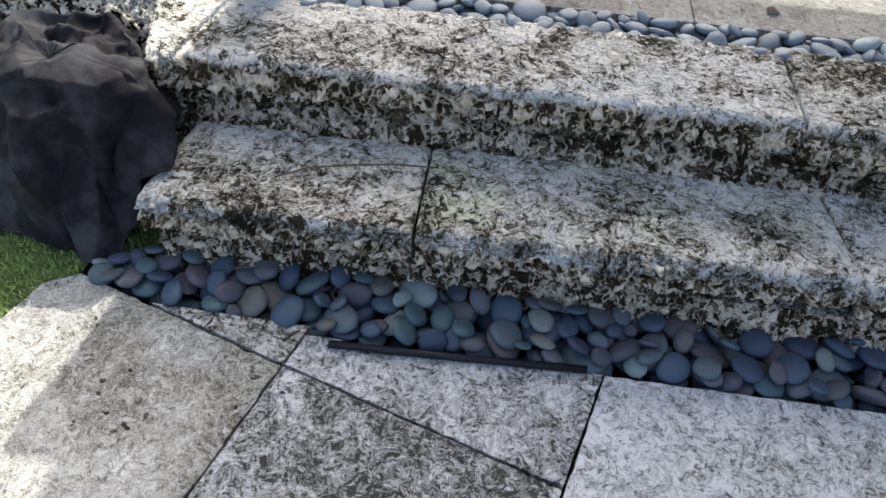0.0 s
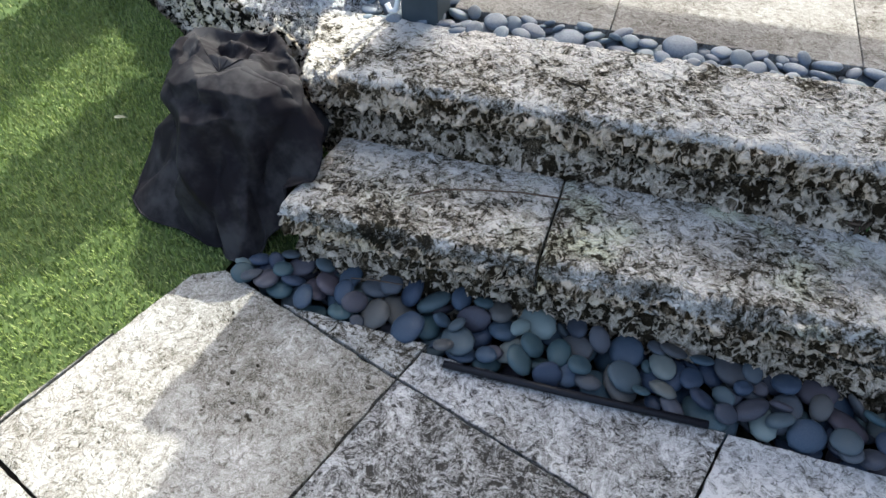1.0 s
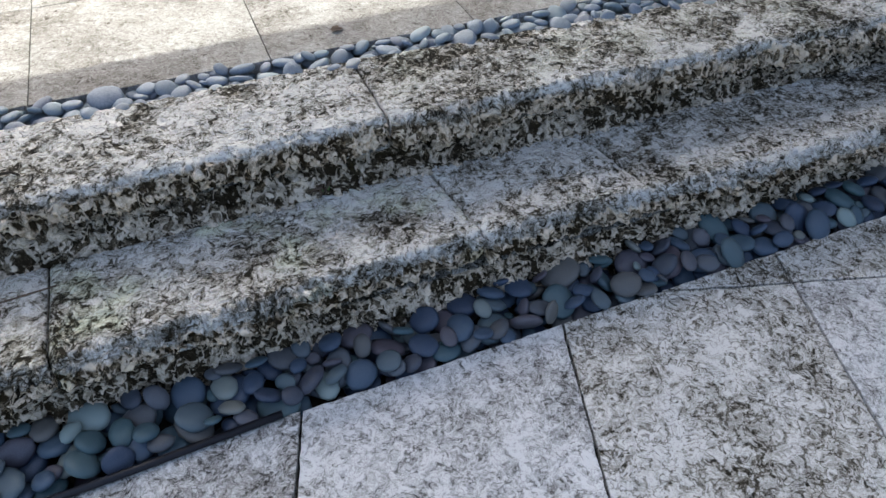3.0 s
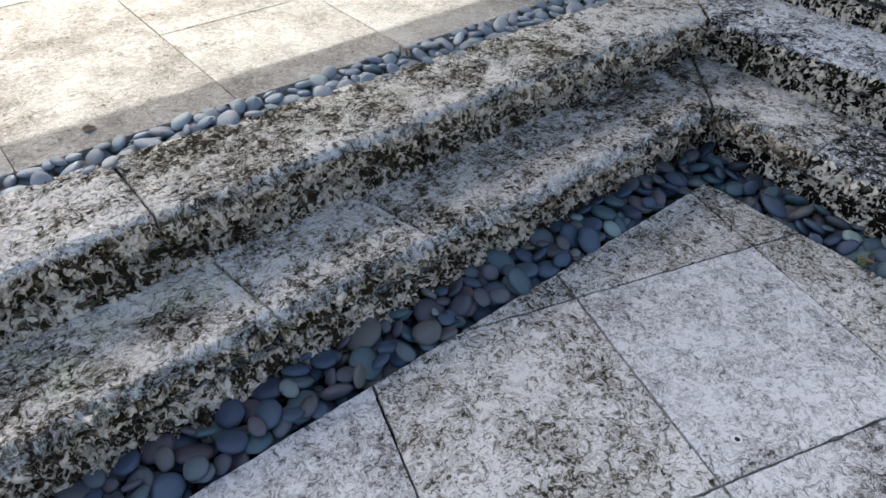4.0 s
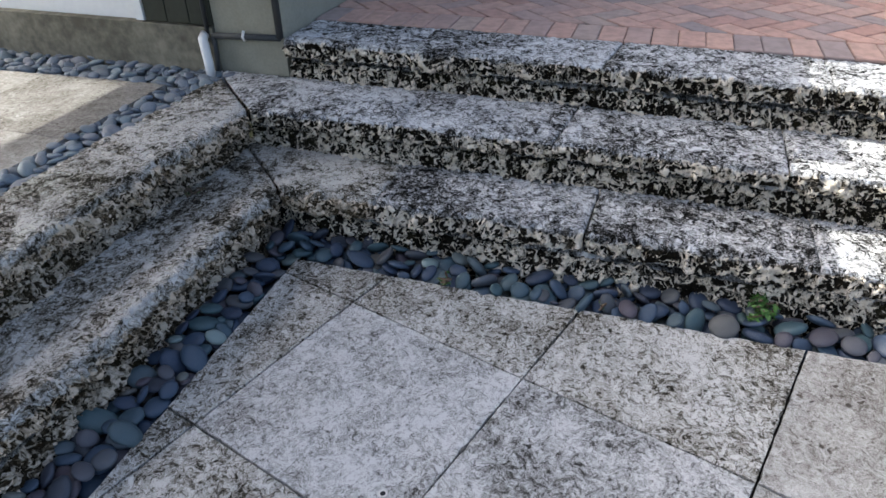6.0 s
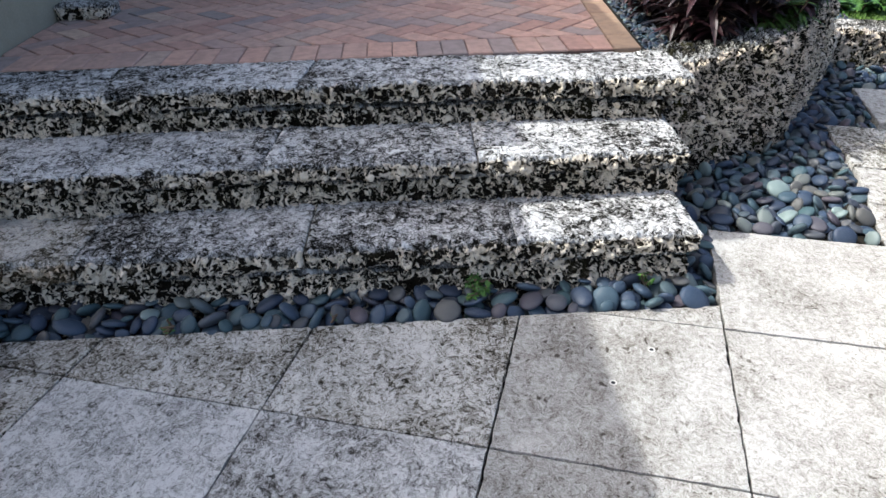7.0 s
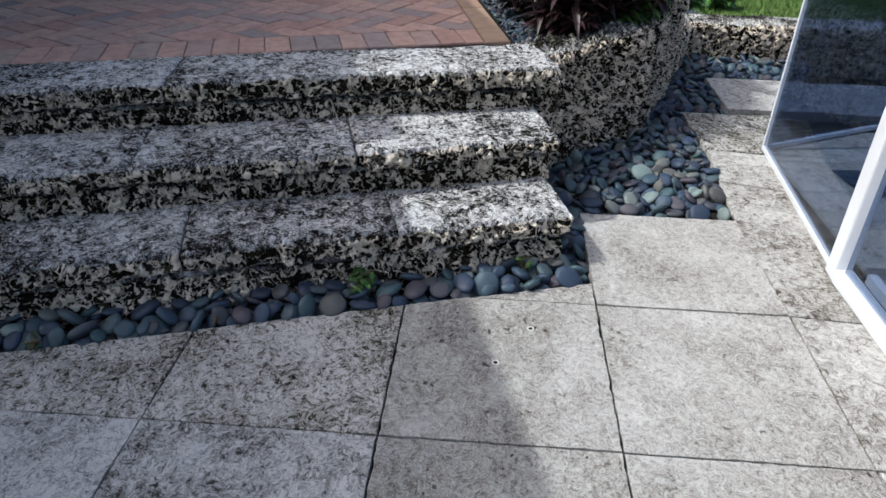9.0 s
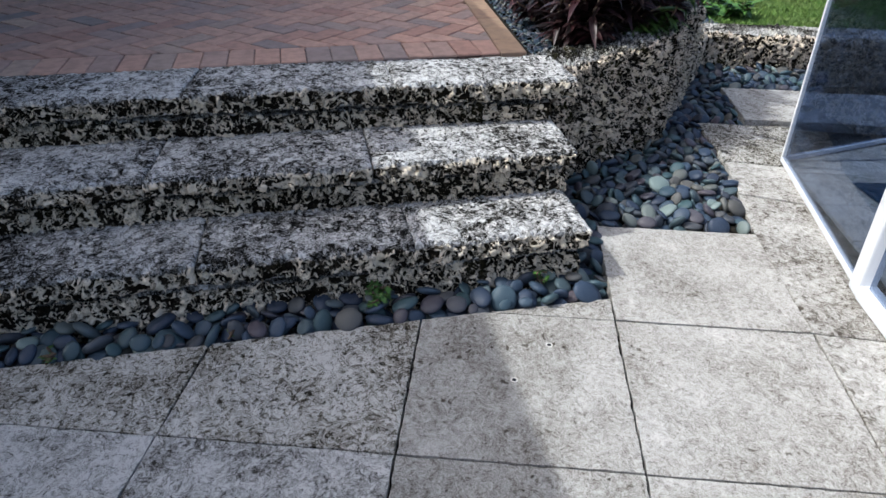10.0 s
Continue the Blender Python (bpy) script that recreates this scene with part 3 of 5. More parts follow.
    for i in range(n):
        faces.append((int(idx[i, m - 1]), int(idx[i, 0]), int(idx[i + 1, 0]), int(idx[i + 1, m - 1])))
    faces.append(tuple(int(v) for v in idx[0, ::-1]))
    faces.append(tuple(int(v) for v in idx[n, :]))
    me = mesh_of(name, V, faces, mat)
    me.attributes.new("pit", "FLOAT", "POINT").data.foreach_set("value", np.clip(pit, 0, 1).astype(np.float32))
    me.attributes.new("shell", "FLOAT", "POINT").data.foreach_set("value", shell.astype(np.float32))
    me.attributes.new("face", "FLOAT", "POINT").data.foreach_set("value", np.clip(face * (keep + (1 - keep) * low) + 0.15 * low, 0, 1).astype(np.float32))
    return part(name, me, None, parent)


def rough_wall(name, path, z0, z1, mat, out, lump=0.022, amp=0.012, step=0.005, seed=0, parent=None, thick=0.16, round_top=0.03, lean=0.0):
    """A rough coral face along a path of (x, y): a lumpy skin, a rounded brow and a flat top going back. out: +1 when the outside lies to the right of the way; lean: how far its foot stands out."""
    pts = [np.array(p, float) for p in path]
    samples, normals = [], []
    for p, q in zip(pts, pts[1:]):
        n = max(2, int(np.linalg.norm(q - p) / step))
        e = (q - p) / np.linalg.norm(q - p)
        for i in range(n):
            samples.append(p + (q - p) * i / n)
            normals.append(np.array((e[1], -e[0])) * out)
    samples.append(pts[-1]); normals.append(normals[-1])
    S, N = np.array(samples), np.array(normals)
    for _ in range(6):
        N[1:-1] = (N[:-2] + N[1:-1] * 2 + N[2:]) / 4
    N /= np.linalg.norm(N, axis=1)[:, None]
    prof = [(lean * min(1.0, (z1 - z) / max(0.02, z1 - max(z0, 0.0))), z) for z in np.arange(z0, z1 - round_top, step)]
    prof += [(-round_top + round_top * math.cos(t), z1 - round_top + round_top * math.sin(t)) for t in np.linspace(0, math.pi / 2, max(3, int(round_top * 1.6 / step)))]
    prof += [(-x, z1) for x in np.arange(round_top + step, thick, step)]
    prof += [(-thick, z1), (-thick, z0)]
    pr = np.array(prof)
    m, k = len(pr), len(S)
    X = S[:, None, 0] + N[:, None, 0] * pr[None, :, 0]
    Y = S[:, None, 1] + N[:, None, 1] * pr[None, :, 0]
    Z = pr[None, :, 1] + 0 * X
    P = np.stack([X, Y, Z], 2).reshape(-1, 3)
    d = np.gradient(pr, axis=0)
    po, pz = d[:, 1], -d[:, 0]
    ln = np.hypot(po, pz) + 1e-9
    po, pz = po / ln, pz / ln
    ps = P + seed * 5.1
    warp = ps + 0.45 * lump * np.stack([fbm(ps + 3, lump * 1.6, 2, 61), fbm(ps + 7, lump * 1.6, 2, 62), fbm(ps + 11, lump * 1.6, 2, 63)], 1)
    d1, d2, num = cells(warp, lump, 7)
    big = fbm(ps, 0.25, 2, 41)
    ridge = np.clip(1 - (d2 - d1) * 2.2, 0, 1)
    knob = (num > 0.62) * np.clip(0.75 - d1, 0, 1)
    pit = np.clip(1.0 - ridge - 1.6 * knob, 0, 1)
    shell = shells(ps, max(0.026, lump * 0.95), 83)
    disp = amp * (0.5 * ridge + 0.8 * knob + 0.9 * shell - 0.9) + 0.8 * amp * big + 0.25 * amp * fbm(ps, 0.02, 2, 3)
    disp *= np.where(np.arange(m) < m - 2, 1.0, 0.0)[None, :].repeat(k, 0).reshape(-1)
    Np = np.stack([N[:, None, 0] * po, N[:, None, 1] * po, pz + 0 * N[:, None, 0]], 2).reshape(-1, 3)
    V = P + disp[:, None] * Np
    idx = np.arange(k * m).reshape(k, m)
    q = np.stack([idx[:-1, :-1], idx[:-1, 1:], idx[1:, 1:], idx[1:, :-1]], 2).reshape(-1, 4)
    faces = [tuple(f) for f in q.tolist()]
    faces.append(tuple(int(v) for v in idx[0])); faces.append(tuple(int(v) for v in idx[-1, ::-1]))
    me = mesh_of(name, V, faces, mat)
    me.attributes.new("pit", "FLOAT", "POINT").data.foreach_set("value", pit.astype(np.float32))
    me.attributes.new("shell", "FLOAT", "POINT").data.foreach_set("value", shell.astype(np.float32))
    me.attributes.new("face", "FLOAT", "POINT").data.foreach_set("value", np.clip(po, 0, 1)[None, :].repeat(k, 0).reshape(-1).astype(np.float32))
    return part(name, me, None, parent)


Z1, Z2, Z3 = 0.188, 0.344, 0.507


def flight(name, label):
    e = new(name)
    return tagged(e, label, "steps", kind="structure")


north_steps = flight("steps_north", "two weathered coral stone steps, blotched with black lichen")
east_steps = flight("steps_east", "three weathered coral stone steps, blotched with black lichen")
G = 0.003
# lower and upper tread of the northern flight
for a0, a1, k0, k1, f0, f1, s in ((-0.35, 0.262 - G, 0.1, 0, 0.905, 0.905, 1), (0.262 + G, 1.21 - G, 0, -0.1, 0.905, 0.925, 2), (1.21 + G, 1.665 - G, -0.1, -0.12, 0.918, 0.912, 3), (1.665 + G, 2.835 - 0.010, -0.12, 1.0, 0.905, 0.872, 4)):
    stone("tread_stone", a0, a1, k0, k1, f0, f1, 0.33, Z1 + 0.003, 0.085, "x", M[{1: "tread", 2: "tread_green", 3: "tread_chalk", 4: "tread_chalk"}[s]], nose=0.034, keep=0.15, seed=s, parent=north_steps, back_drop=0.016)
for a0, a1, k0, k1, f0, f1, s in ((-0.41, 1.087 - G, -0.3, 0, 1.225, 1.230, 5), (1.087 + G, 2.64 - G, 0, 0.1, 1.225, 1.165, 6), (2.64 + G * 0.6, 3.10 - 0.010, 0.1, 1.0, 1.16, 1.12, 7)):
    stone("tread_stone", a0, a1, k0, k1, f0, f1, 0.33 if s < 7 else 0.34, Z2, 0.080, "x", M[{5: "tread_chalk", 6: "tread", 7: "tread_chalk"}[s]], nose=0.036, keep=0.5, seed=s, parent=north_steps)
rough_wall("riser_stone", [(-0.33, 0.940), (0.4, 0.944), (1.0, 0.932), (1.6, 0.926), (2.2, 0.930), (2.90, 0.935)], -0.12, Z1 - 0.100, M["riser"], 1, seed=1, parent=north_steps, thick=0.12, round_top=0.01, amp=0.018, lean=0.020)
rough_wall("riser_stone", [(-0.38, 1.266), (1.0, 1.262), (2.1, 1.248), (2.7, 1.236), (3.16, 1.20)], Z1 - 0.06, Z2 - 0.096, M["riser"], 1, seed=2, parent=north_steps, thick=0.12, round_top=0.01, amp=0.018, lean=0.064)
# three treads of the eastern flight; a = -y
for a0, a1, k0, k1, f0, f1, s in ((-0.872 + G, -0.52 - G, -1.0, 0, 2.832, 2.825, 8), (-0.52 + G * 0.5, 0.185 - G, 0, 0.05, 2.825, 2.830, 9), (0.185 + G, 0.86, 0.05, 0, 2.830, 2.82, 10), (0.86 + 0.001, 1.455, 0, 0.02, 2.82, 2.815, 11)):
    stone("tread_stone", a0, a1, k0, k1, f0, f1, 0.34, Z1, 0.080, "y", M[{8: "tread_chalk", 11: "tread_pale"}.get(s, "tread_dull")], seed=s, parent=east_steps)
for a0, a1, k0, k1, f0, f1, s in ((-1.12 + G, -0.55, -1.0, 0, 3.105, 3.11, 12), (-0.549, 0.025 - G, 0, 0.1, 3.115, 3.12, 13), (0.025 + G, 0.765 - G, 0.1, 0.02, 3.12, 3.105, 14), (0.765 + G, 1.50, 0.02, 0.05, 3.105, 3.10, 15)):
    stone("tread_stone", a0, a1, k0, k1, f0, f1, 0.40, Z2, 0.062, "y", M[{15: "tread_pale"}.get(s, "tread_east")], nose=0.022, seed=s, parent=east_steps)
for a0, a1, k0, k1, f0, f1, s in ((-1.162, -0.60, 0, 0, 3.47, 3.465, 16), (-0.599, 0.13 - G, 0, 0.15, 3.465, 3.46, 17), (0.13 + G, 0.90, 0.15, 0, 3.46, 3.435, 18), (0.901, 1.60, 0, 0, 3.435, 3.395, 19)):
    stone("tread_stone", a0, a1, k0, k1, f0, f1, 0.345, Z3, 0.075, "y", M["tread_east"], nose=0.026, seed=s, parent=east_steps)
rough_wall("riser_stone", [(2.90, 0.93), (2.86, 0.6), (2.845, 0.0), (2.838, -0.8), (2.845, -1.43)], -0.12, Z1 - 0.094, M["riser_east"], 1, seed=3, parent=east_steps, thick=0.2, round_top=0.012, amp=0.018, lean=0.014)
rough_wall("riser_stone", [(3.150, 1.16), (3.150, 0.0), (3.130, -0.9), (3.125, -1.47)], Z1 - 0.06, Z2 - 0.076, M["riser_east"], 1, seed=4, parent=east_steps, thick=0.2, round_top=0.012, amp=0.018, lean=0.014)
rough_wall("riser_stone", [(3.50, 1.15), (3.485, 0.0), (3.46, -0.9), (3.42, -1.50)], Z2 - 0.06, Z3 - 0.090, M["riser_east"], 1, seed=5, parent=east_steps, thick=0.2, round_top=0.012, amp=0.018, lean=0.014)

# ---- upper terrace, its stones square to the steps ----
terrace = ring_sheet("terrace", [(-0.15, 1.67), (3.27, 1.64), (3.22, 6.4), (-0.15, 6.4)], 0.322, M["joint_pale"])
tagged(terrace, "pale sunlit stone terrace above the steps", "terrace", kind="structure")
for k in range(-3, 5):
    for r in range(0, 8):
        x0, x1 = 0.275 + 0.61 * k, 0.275 + 0.61 * (k + 1)
        y0, y1 = 2.235 + 0.605 * (r - 1), 2.235 + 0.605 * r
        poly = [(x0 + 0.0012, y0 + 0.0012), (x1 - 0.0012, y0 + 0.0012), (x1 - 0.0012, y1 - 0.0012), (x0 + 0.0012, y1 - 0.0012)]
        poly = line_cut(poly, (-1.0, 1.668), (3.2, 1.628))
        poly = line_cut(poly, (3.29, 1.6), (3.23, 3.0))
        poly = line_cut(poly, (-0.155, 9.0), (-0.155, 1.0))
        if len(poly) < 3 or area(poly) < 0.001:
            continue
        part("terrace_stone", slab_mesh("terrace_stone", poly, 0.335 + 0.002 * random.random(), 0.20, M["terrace"], 0.0015), None, terrace)

# ---- the house: a stucco corner beside the steps ----
def wall(name, x0, x1, y0, y1, z0, z1, mat, label):
    bm = bmesh.new()
    box(bm, x0, x1, y0, y1, z0, z1)
    return tagged(part(name, bm, mat), label, "wall", kind="structure")


wall("wall_west", 3.51, 3.73, 1.172, 1.50, 0.1, 3.0, M["stucco"], "plain grey stucco pier beside the steps")
wall("wall_south", 3.73, 9.0, 1.172, 1.40, 0.3, 3.0, M["stucco"], "plain grey stucco wall beside the brick patio")
wall("wall_base", 3.49, 3.73, 1.50, 6.0, 0.1, 0.525, M["plinth"], "stained stucco plinth behind grey pebbles")
wall("wall_north", 3.54, 3.73, 1.50, 9.0, 0.525, 3.0, M["white"], "white painted house wall")

# ---- unseen slabs added overhead to shade the steps and the patio ----
def roof(name, x0, x1, y0, y1, z0, z1):
    bm = bmesh.new()
    box(bm, x0, x1, y0, y1, z0, z1)
    return tagged(part(name, bm, M["roof"]), "unseen flat slab added overhead to shade the steps and patio", "roof", kind="structure")


H = 2.7
# Both slabs are sized back from the shadow edges along the sun's way.
roof("roof_terrace", -0.33 + 0.11 * H, 3.8, -1.05 + 0.80 * H, 1.80 + 0.80 * (H - 0.335), H, H + 0.01)
roof("roof_house", 3.75 + 0.11 * (H - 0.5), 9.0, -1.42 + 0.80 * (H - 0.505), 6.0, H + 0.02, H + 0.14)


# ---- beds of beach pebbles ----
def inside(poly, x, y):
    hit = np.zeros(np.shape(x), bool)
    for (x0, y0), (x1, y1) in zip(poly, poly[1:] + poly[:1]):
        if y0 != y1:
            hit ^= ((y0 > y) != (y1 > y)) & (x < (x1 - x0) * (y - y0) / (y1 - y0) + x0)
    return hit


def pebble_shape(k):
    """A flat rounded stone of length 1, a little uneven."""
    rnd = random.Random(k)
    bm = bmesh.new()
    bmesh.ops.create_icosphere(bm, subdivisions=3 if k < 3 else 2, radius=0.5)
    w, h = rnd.uniform(0.66, 0.95), rnd.uniform(0.25, 0.38)
    for v in bm.verts:
        c = v.co
        f = 1 + 0.10 * (noise.noise(c * 2.2 + Vector((k * 9.1, 0, 0)))) + 0.03 * noise.noise(c * 6 + Vector((0, k * 5.0, 0)))
        sgn = 1 if c.z > 0 else -1
        v.co = Vector((c.x * f, c.y * f * w, sgn * abs(c.z * 2) ** 0.85 * 0.5 * h * f))
    return bm, w, h


SHAPES = []
for k in range(9):
    bm, w, h = pebble_shape(k)
    bmesh.ops.recalc_face_normals(bm, faces=bm.faces)
    me = bpy.data.meshes.new("pebble")
    bm.to_mesh(me)
    bm.free()
    me.materials.append(M["pebble"])
    me.polygons.foreach_set("use_smooth", [True] * len(me.polygons))
    # the same shape in the lighter mix
    dry = me.copy()
    dry.materials[0] = M["pebble_paler"]
    SHAPES.append((me, w, h, dry))


def pebble_bed(name, poly, z0, top, size, label, loose, seed, limit=4000, tilt=26, paler=False):
    """Drops pebbles one by one on a height map until the bed stands at its top; the last ones, which lie uppermost, are single objects."""
    rng = np.random.default_rng(seed)
    xs, ys = [p[0] for p in poly], [p[1] for p in poly]
    res = 0.006
    gx, gy = np.arange(min(xs) - 0.05, max(xs) + 0.05, res), np.arange(min(ys) - 0.05, max(ys) + 0.05, res)
    X, Y = np.meshgrid(gx, gy, indexing="ij")
    ok = inside(poly, X, Y)
    height = np.where(ok, z0, 0.5)
    placed = []
    spots = np.argwhere(ok)
    for _ in range(limit):
        k = int(rng.integers(len(SHAPES)))
        me, w, h = SHAPES[k][:3]
        L = float(np.clip(rng.normal(size, size * 0.24), size * 0.42, size * 1.45))
        rot = Euler((radians(rng.normal(0, tilt)), radians(rng.normal(0, tilt)), rng.uniform(0, 6.28))).to_matrix()
        A = np.array(rot) @ np.diag([L / 2, L * w / 2, L * h / 2])
        Q = A @ A.T
        # lower and upper skin of the ellipsoid over its footprint
        r = int(L / 2 / res) + 1
        u = np.arange(-r, r + 1) * res
        U, W = np.meshgrid(u, u, indexing="ij")
        S = np.linalg.inv(Q)
        bq = S[0, 2] * U + S[1, 2] * W
        cq = S[0, 0] * U * U + 2 * S[0, 1] * U * W + S[1, 1] * W * W - 1
        disc = bq * bq - S[2, 2] * cq
        on = disc > 0
        root = np.sqrt(np.maximum(disc, 0))
        lo, hi = (-bq - root) / S[2, 2], (-bq + root) / S[2, 2]
        best = None
        for c in rng.integers(len(spots), size=22):
            i, j = spots[c]
            if i < r or j < r or i + r + 1 > height.shape[0] or j + r + 1 > height.shape[1]:
                continue
            H0 = height[i - r:i + r + 1, j - r:j + r + 1]
            free = ok[i - r:i + r + 1, j - r:j + r + 1]
            if np.mean(free[on]) < 0.80:
                continue
            z = np.max(np.where(on & free, H0 - lo, -9))
            if best is None or z < best[0]:
                best = (z, i, j)
        if best is None or best[0] + L * h * 0.5 > top + 0.012:
            if best is not None and rng.random() < 0.004:
                break
            continue
        z, i, j = best
        z -= 0.004
        H0 = height[i - r:i + r + 1, j - r:j + r + 1]
        height[i - r:i + r + 1, j - r:j + r + 1] = np.where(on, np.maximum(H0, z + hi), H0)
        placed.append((k, L, rot, (float(gx[i]), float(gy[j]), float(z))))
    bed = ring_sheet(name, poly, z0 + 0.002, M["soil"])
    tagged(bed, label, "pebble bed", kind="structure")
    order = sorted(range(len(placed)), key=lambda q: loose(placed[q]) )
    single = set(order[:300])
    verts, faces = [], []
    for q, (k, L, rot, at) in enumerate(placed):
        m = Matrix.Translation(at) @ rot.to_4x4() @ Matrix.Scale(L, 4)
        if q in single:
            ob = new("pebble", SHAPES[k][3 if paler else 0])
            ob.parent = bed
            ob.matrix_basis = m
        else:
            me = SHAPES[3 + k % 6][0]
            base = len(verts)
            verts += [m @ v.co for v in me.vertices]
            faces += [tuple(base + v for v in p.vertices) for p in me.polygons]
    if faces:
        rest = part("pebbles", mesh_of("pebbles", verts, faces, M["pebble_paler" if paler else "pebble"]), None, bed)
        rest["kind"] = "stuff"
    return len(placed)


def upper(q):
    return -q[3][2]


pebble_bed("pebble_bed_north", [(-0.50, 0.860), (-0.44, 0.828), (-0.345, 0.805), (-0.222, 0.792), (0.06, 0.790), (0.075, 0.768), (1.5, 0.766), (2.66, 0.766), (2.70, 0.90), (2.86, 0.925), (1.6, 0.925), (-0.34, 0.945), (-0.46, 0.93)], -0.07, 0.026, 0.074, "narrow bed of smooth blue-grey beach pebbles below the steps", upper, 3, tilt=20)
pebble_bed("pebble_bed_east", [(2.71, 0.90), (2.706, 0.76), (2.684, -1.47), (2.845, -1.47), (2.86, 0.90)], -0.07, 0.024, 0.077, "narrow bed of grey beach pebbles below the eastern steps", upper, 4)
pebble_bed("pebble_bed_south", [(2.70, -1.495), (3.15, -1.64), (2.975, -2.205), (3.3, -2.345), (3.62, -2.47), (4.10, -2.60), (4.05, -2.86), (4.61, -3.04), (4.42, -3.62), (4.80, -3.95), (5.08, -3.14), (4.75, -2.93), (4.28, -2.54), (4.0, -2.36), (3.88, -2.20), (3.70, -1.80), (3.55, -1.58), (3.2, -1.44), (2.9, -1.44)], -0.07, 0.016, 0.066, "wide bed of grey and greenish beach pebbles beside a coral wall", lambda q: q[3][0] - 0.9 * q[3][1] - 14 * q[3][2], 5)
pebble_bed("pebble_bed_terrace", [(-0.40, 1.53), (1.0, 1.525), (3.30, 1.44), (3.50, 1.40), (3.50, 3.2), (3.245, 3.2), (3.285, 1.632), (1.2, 1.652), (-0.155, 1.668), (-0.155, 1.78), (-0.40, 1.70)], 0.27, 0.342, 0.062, "strip of pale blue-grey beach pebbles along the terrace", upper, 6, tilt=17, paler=True)


# ---- brick patio ----
def brick_material(name, stops):
    n = Nodes(name)
    co = n.coords()
    r = n.add("ShaderNodeObjectInfo").outputs["Random"]
    ramp = n.add("ShaderNodeValToRGB")
    for i, (p, c) in enumerate(stops):
        e = ramp.color_ramp.elements[i] if i < 2 else ramp.color_ramp.elements.new(p)
        e.position, e.color = p, (*c, 1.0)
    n.put(ramp.inputs[0], r)
    a, b = n.noise(co, 22.0, 4.0, 0.6), n.noise(co, 140.0, 3.0, 0.6)
    base = n.mix(n.ramp(a, 0.35, 0.7, 0.0, 0.6), ramp.outputs[0], n.mix(0.5, ramp.outputs[0], (0.10, 0.085, 0.08)))
    base = n.mix(n.ramp(b, 0.55, 0.8, 0.0, 0.4), base, (0.33, 0.24, 0.19))
    return n.finish(base, 0.85, b, 0.4, 0.0015, spec=0.3)


M["brick"] = brick_material("red and brown paving brick", [(0.0, (0.44, 0.255, 0.205)), (0.3, (0.57, 0.355, 0.275)), (0.55, (0.50, 0.325, 0.26)), (0.78, (0.41, 0.295, 0.26)), (0.92, (0.28, 0.235, 0.225)), (1.0, (0.64, 0.44, 0.33))])
M["brick_tan"] = brick_material("tan border brick", [(0.0, (0.35, 0.23, 0.155)), (0.5, (0.42, 0.285, 0.19)), (1.0, (0.30, 0.18, 0.125))])
BRICK_Z = 0.512
patio = ring_sheet("patio", [(3.78, -1.53), (6.0, -1.74), (6.0, 1.17), (3.78, 1.17)], BRICK_Z - 0.012, M["joint"])
tagged(patio, "herringbone patio of red and brown bricks", "patio", kind="structure")


def border_y(x):
    return -1.395 - 0.088 * (x - 3.76)


def lay(poly, mat):
    if len(poly) < 3 or area(poly) < 0.0008:
        return
    part("brick", slab_mesh("brick", poly, BRICK_Z + random.uniform(-0.0015, 0.0015), BRICK_Z - 0.06, mat, 0.004), None, patio)


C45 = math.cos(math.pi / 4)
W = 0.1025
for i in range(-60, 60):
    for j in range(-60, 60):
        kind = (i - j) % 4
        if kind == 0:
            q = (i, j, i + 2, j + 1)
        elif kind == 3:
            q = (i, j, i + 1, j + 2)
        else:
            continue
        g = 0.003
        x0, y0, x1, y1 = q[0] * W + g, q[1] * W + g, q[2] * W - g, q[3] * W - g
        poly = [(4.6 + (x - y) * C45, (x + y) * C45) for x, y in ((x0, y0), (x1, y0), (x1, y1), (x0, y1))]
        poly = clip_poly(poly, 1, 0, -4.002)
        poly = clip_poly(poly, -1, 0, 5.75) if len(poly) > 2 else []
        poly = clip_poly(poly, 0, -1, 1.168) if len(poly) > 2 else []
        poly = line_cut(poly, (3.0, border_y(3.0)), (6.0, border_y(6.0))) if len(poly) > 2 else []
        lay(poly, M["brick"])
for k in range(26):
    y = 1.166 - 0.1035 * k
    poly = [(3.788, y - 0.1005), (3.997, y - 0.1005), (3.997, y), (3.788, y)]
    lay(line_cut(poly, (3.0, border_y(3.0)), (6.0, border_y(6.0))), M["brick"])
for k in range(10):
    x0, x1 = 3.775 + 0.205 * k, 3.775 + 0.205 * (k + 1) - 0.004
    lay([(x0, border_y(x0) - 0.115), (x1, border_y(x1) - 0.115), (x1, border_y(x1) - 0.004), (x0, border_y(x0) - 0.004)], M["brick_tan"])

# ---- coral walls ----
w = rough_wall("wall_planter", [(3.495, -1.54), (3.55, -1.62), (3.64, -1.76), (3.74, -1.96), (3.86, -2.18), (4.02, -2.36), (4.28, -2.56), (4.60, -2.82)], -0.1, 0.50, M["wallstone"], 1, lump=0.032, amp=0.030, seed=6, thick=0.22, round_top=0.05, step=0.0065)
tagged(w, "rough pitted coral stone wall of a raised planter", "wall", kind="structure")
w = rough_wall("wall_low", [(4.56, -2.78), (4.82, -2.98), (5.03, -3.17), (4.98, -3.36), (4.89, -3.60), (4.78, -3.95), (4.45, -5.0)], -0.1, 0.215, M["wallstone"], 1, lump=0.035, amp=0.02, seed=7, thick=0.26, round_top=0.05, step=0.009)
tagged(w, "low rough coral stone wall in front of a lawn", "wall", kind="structure")
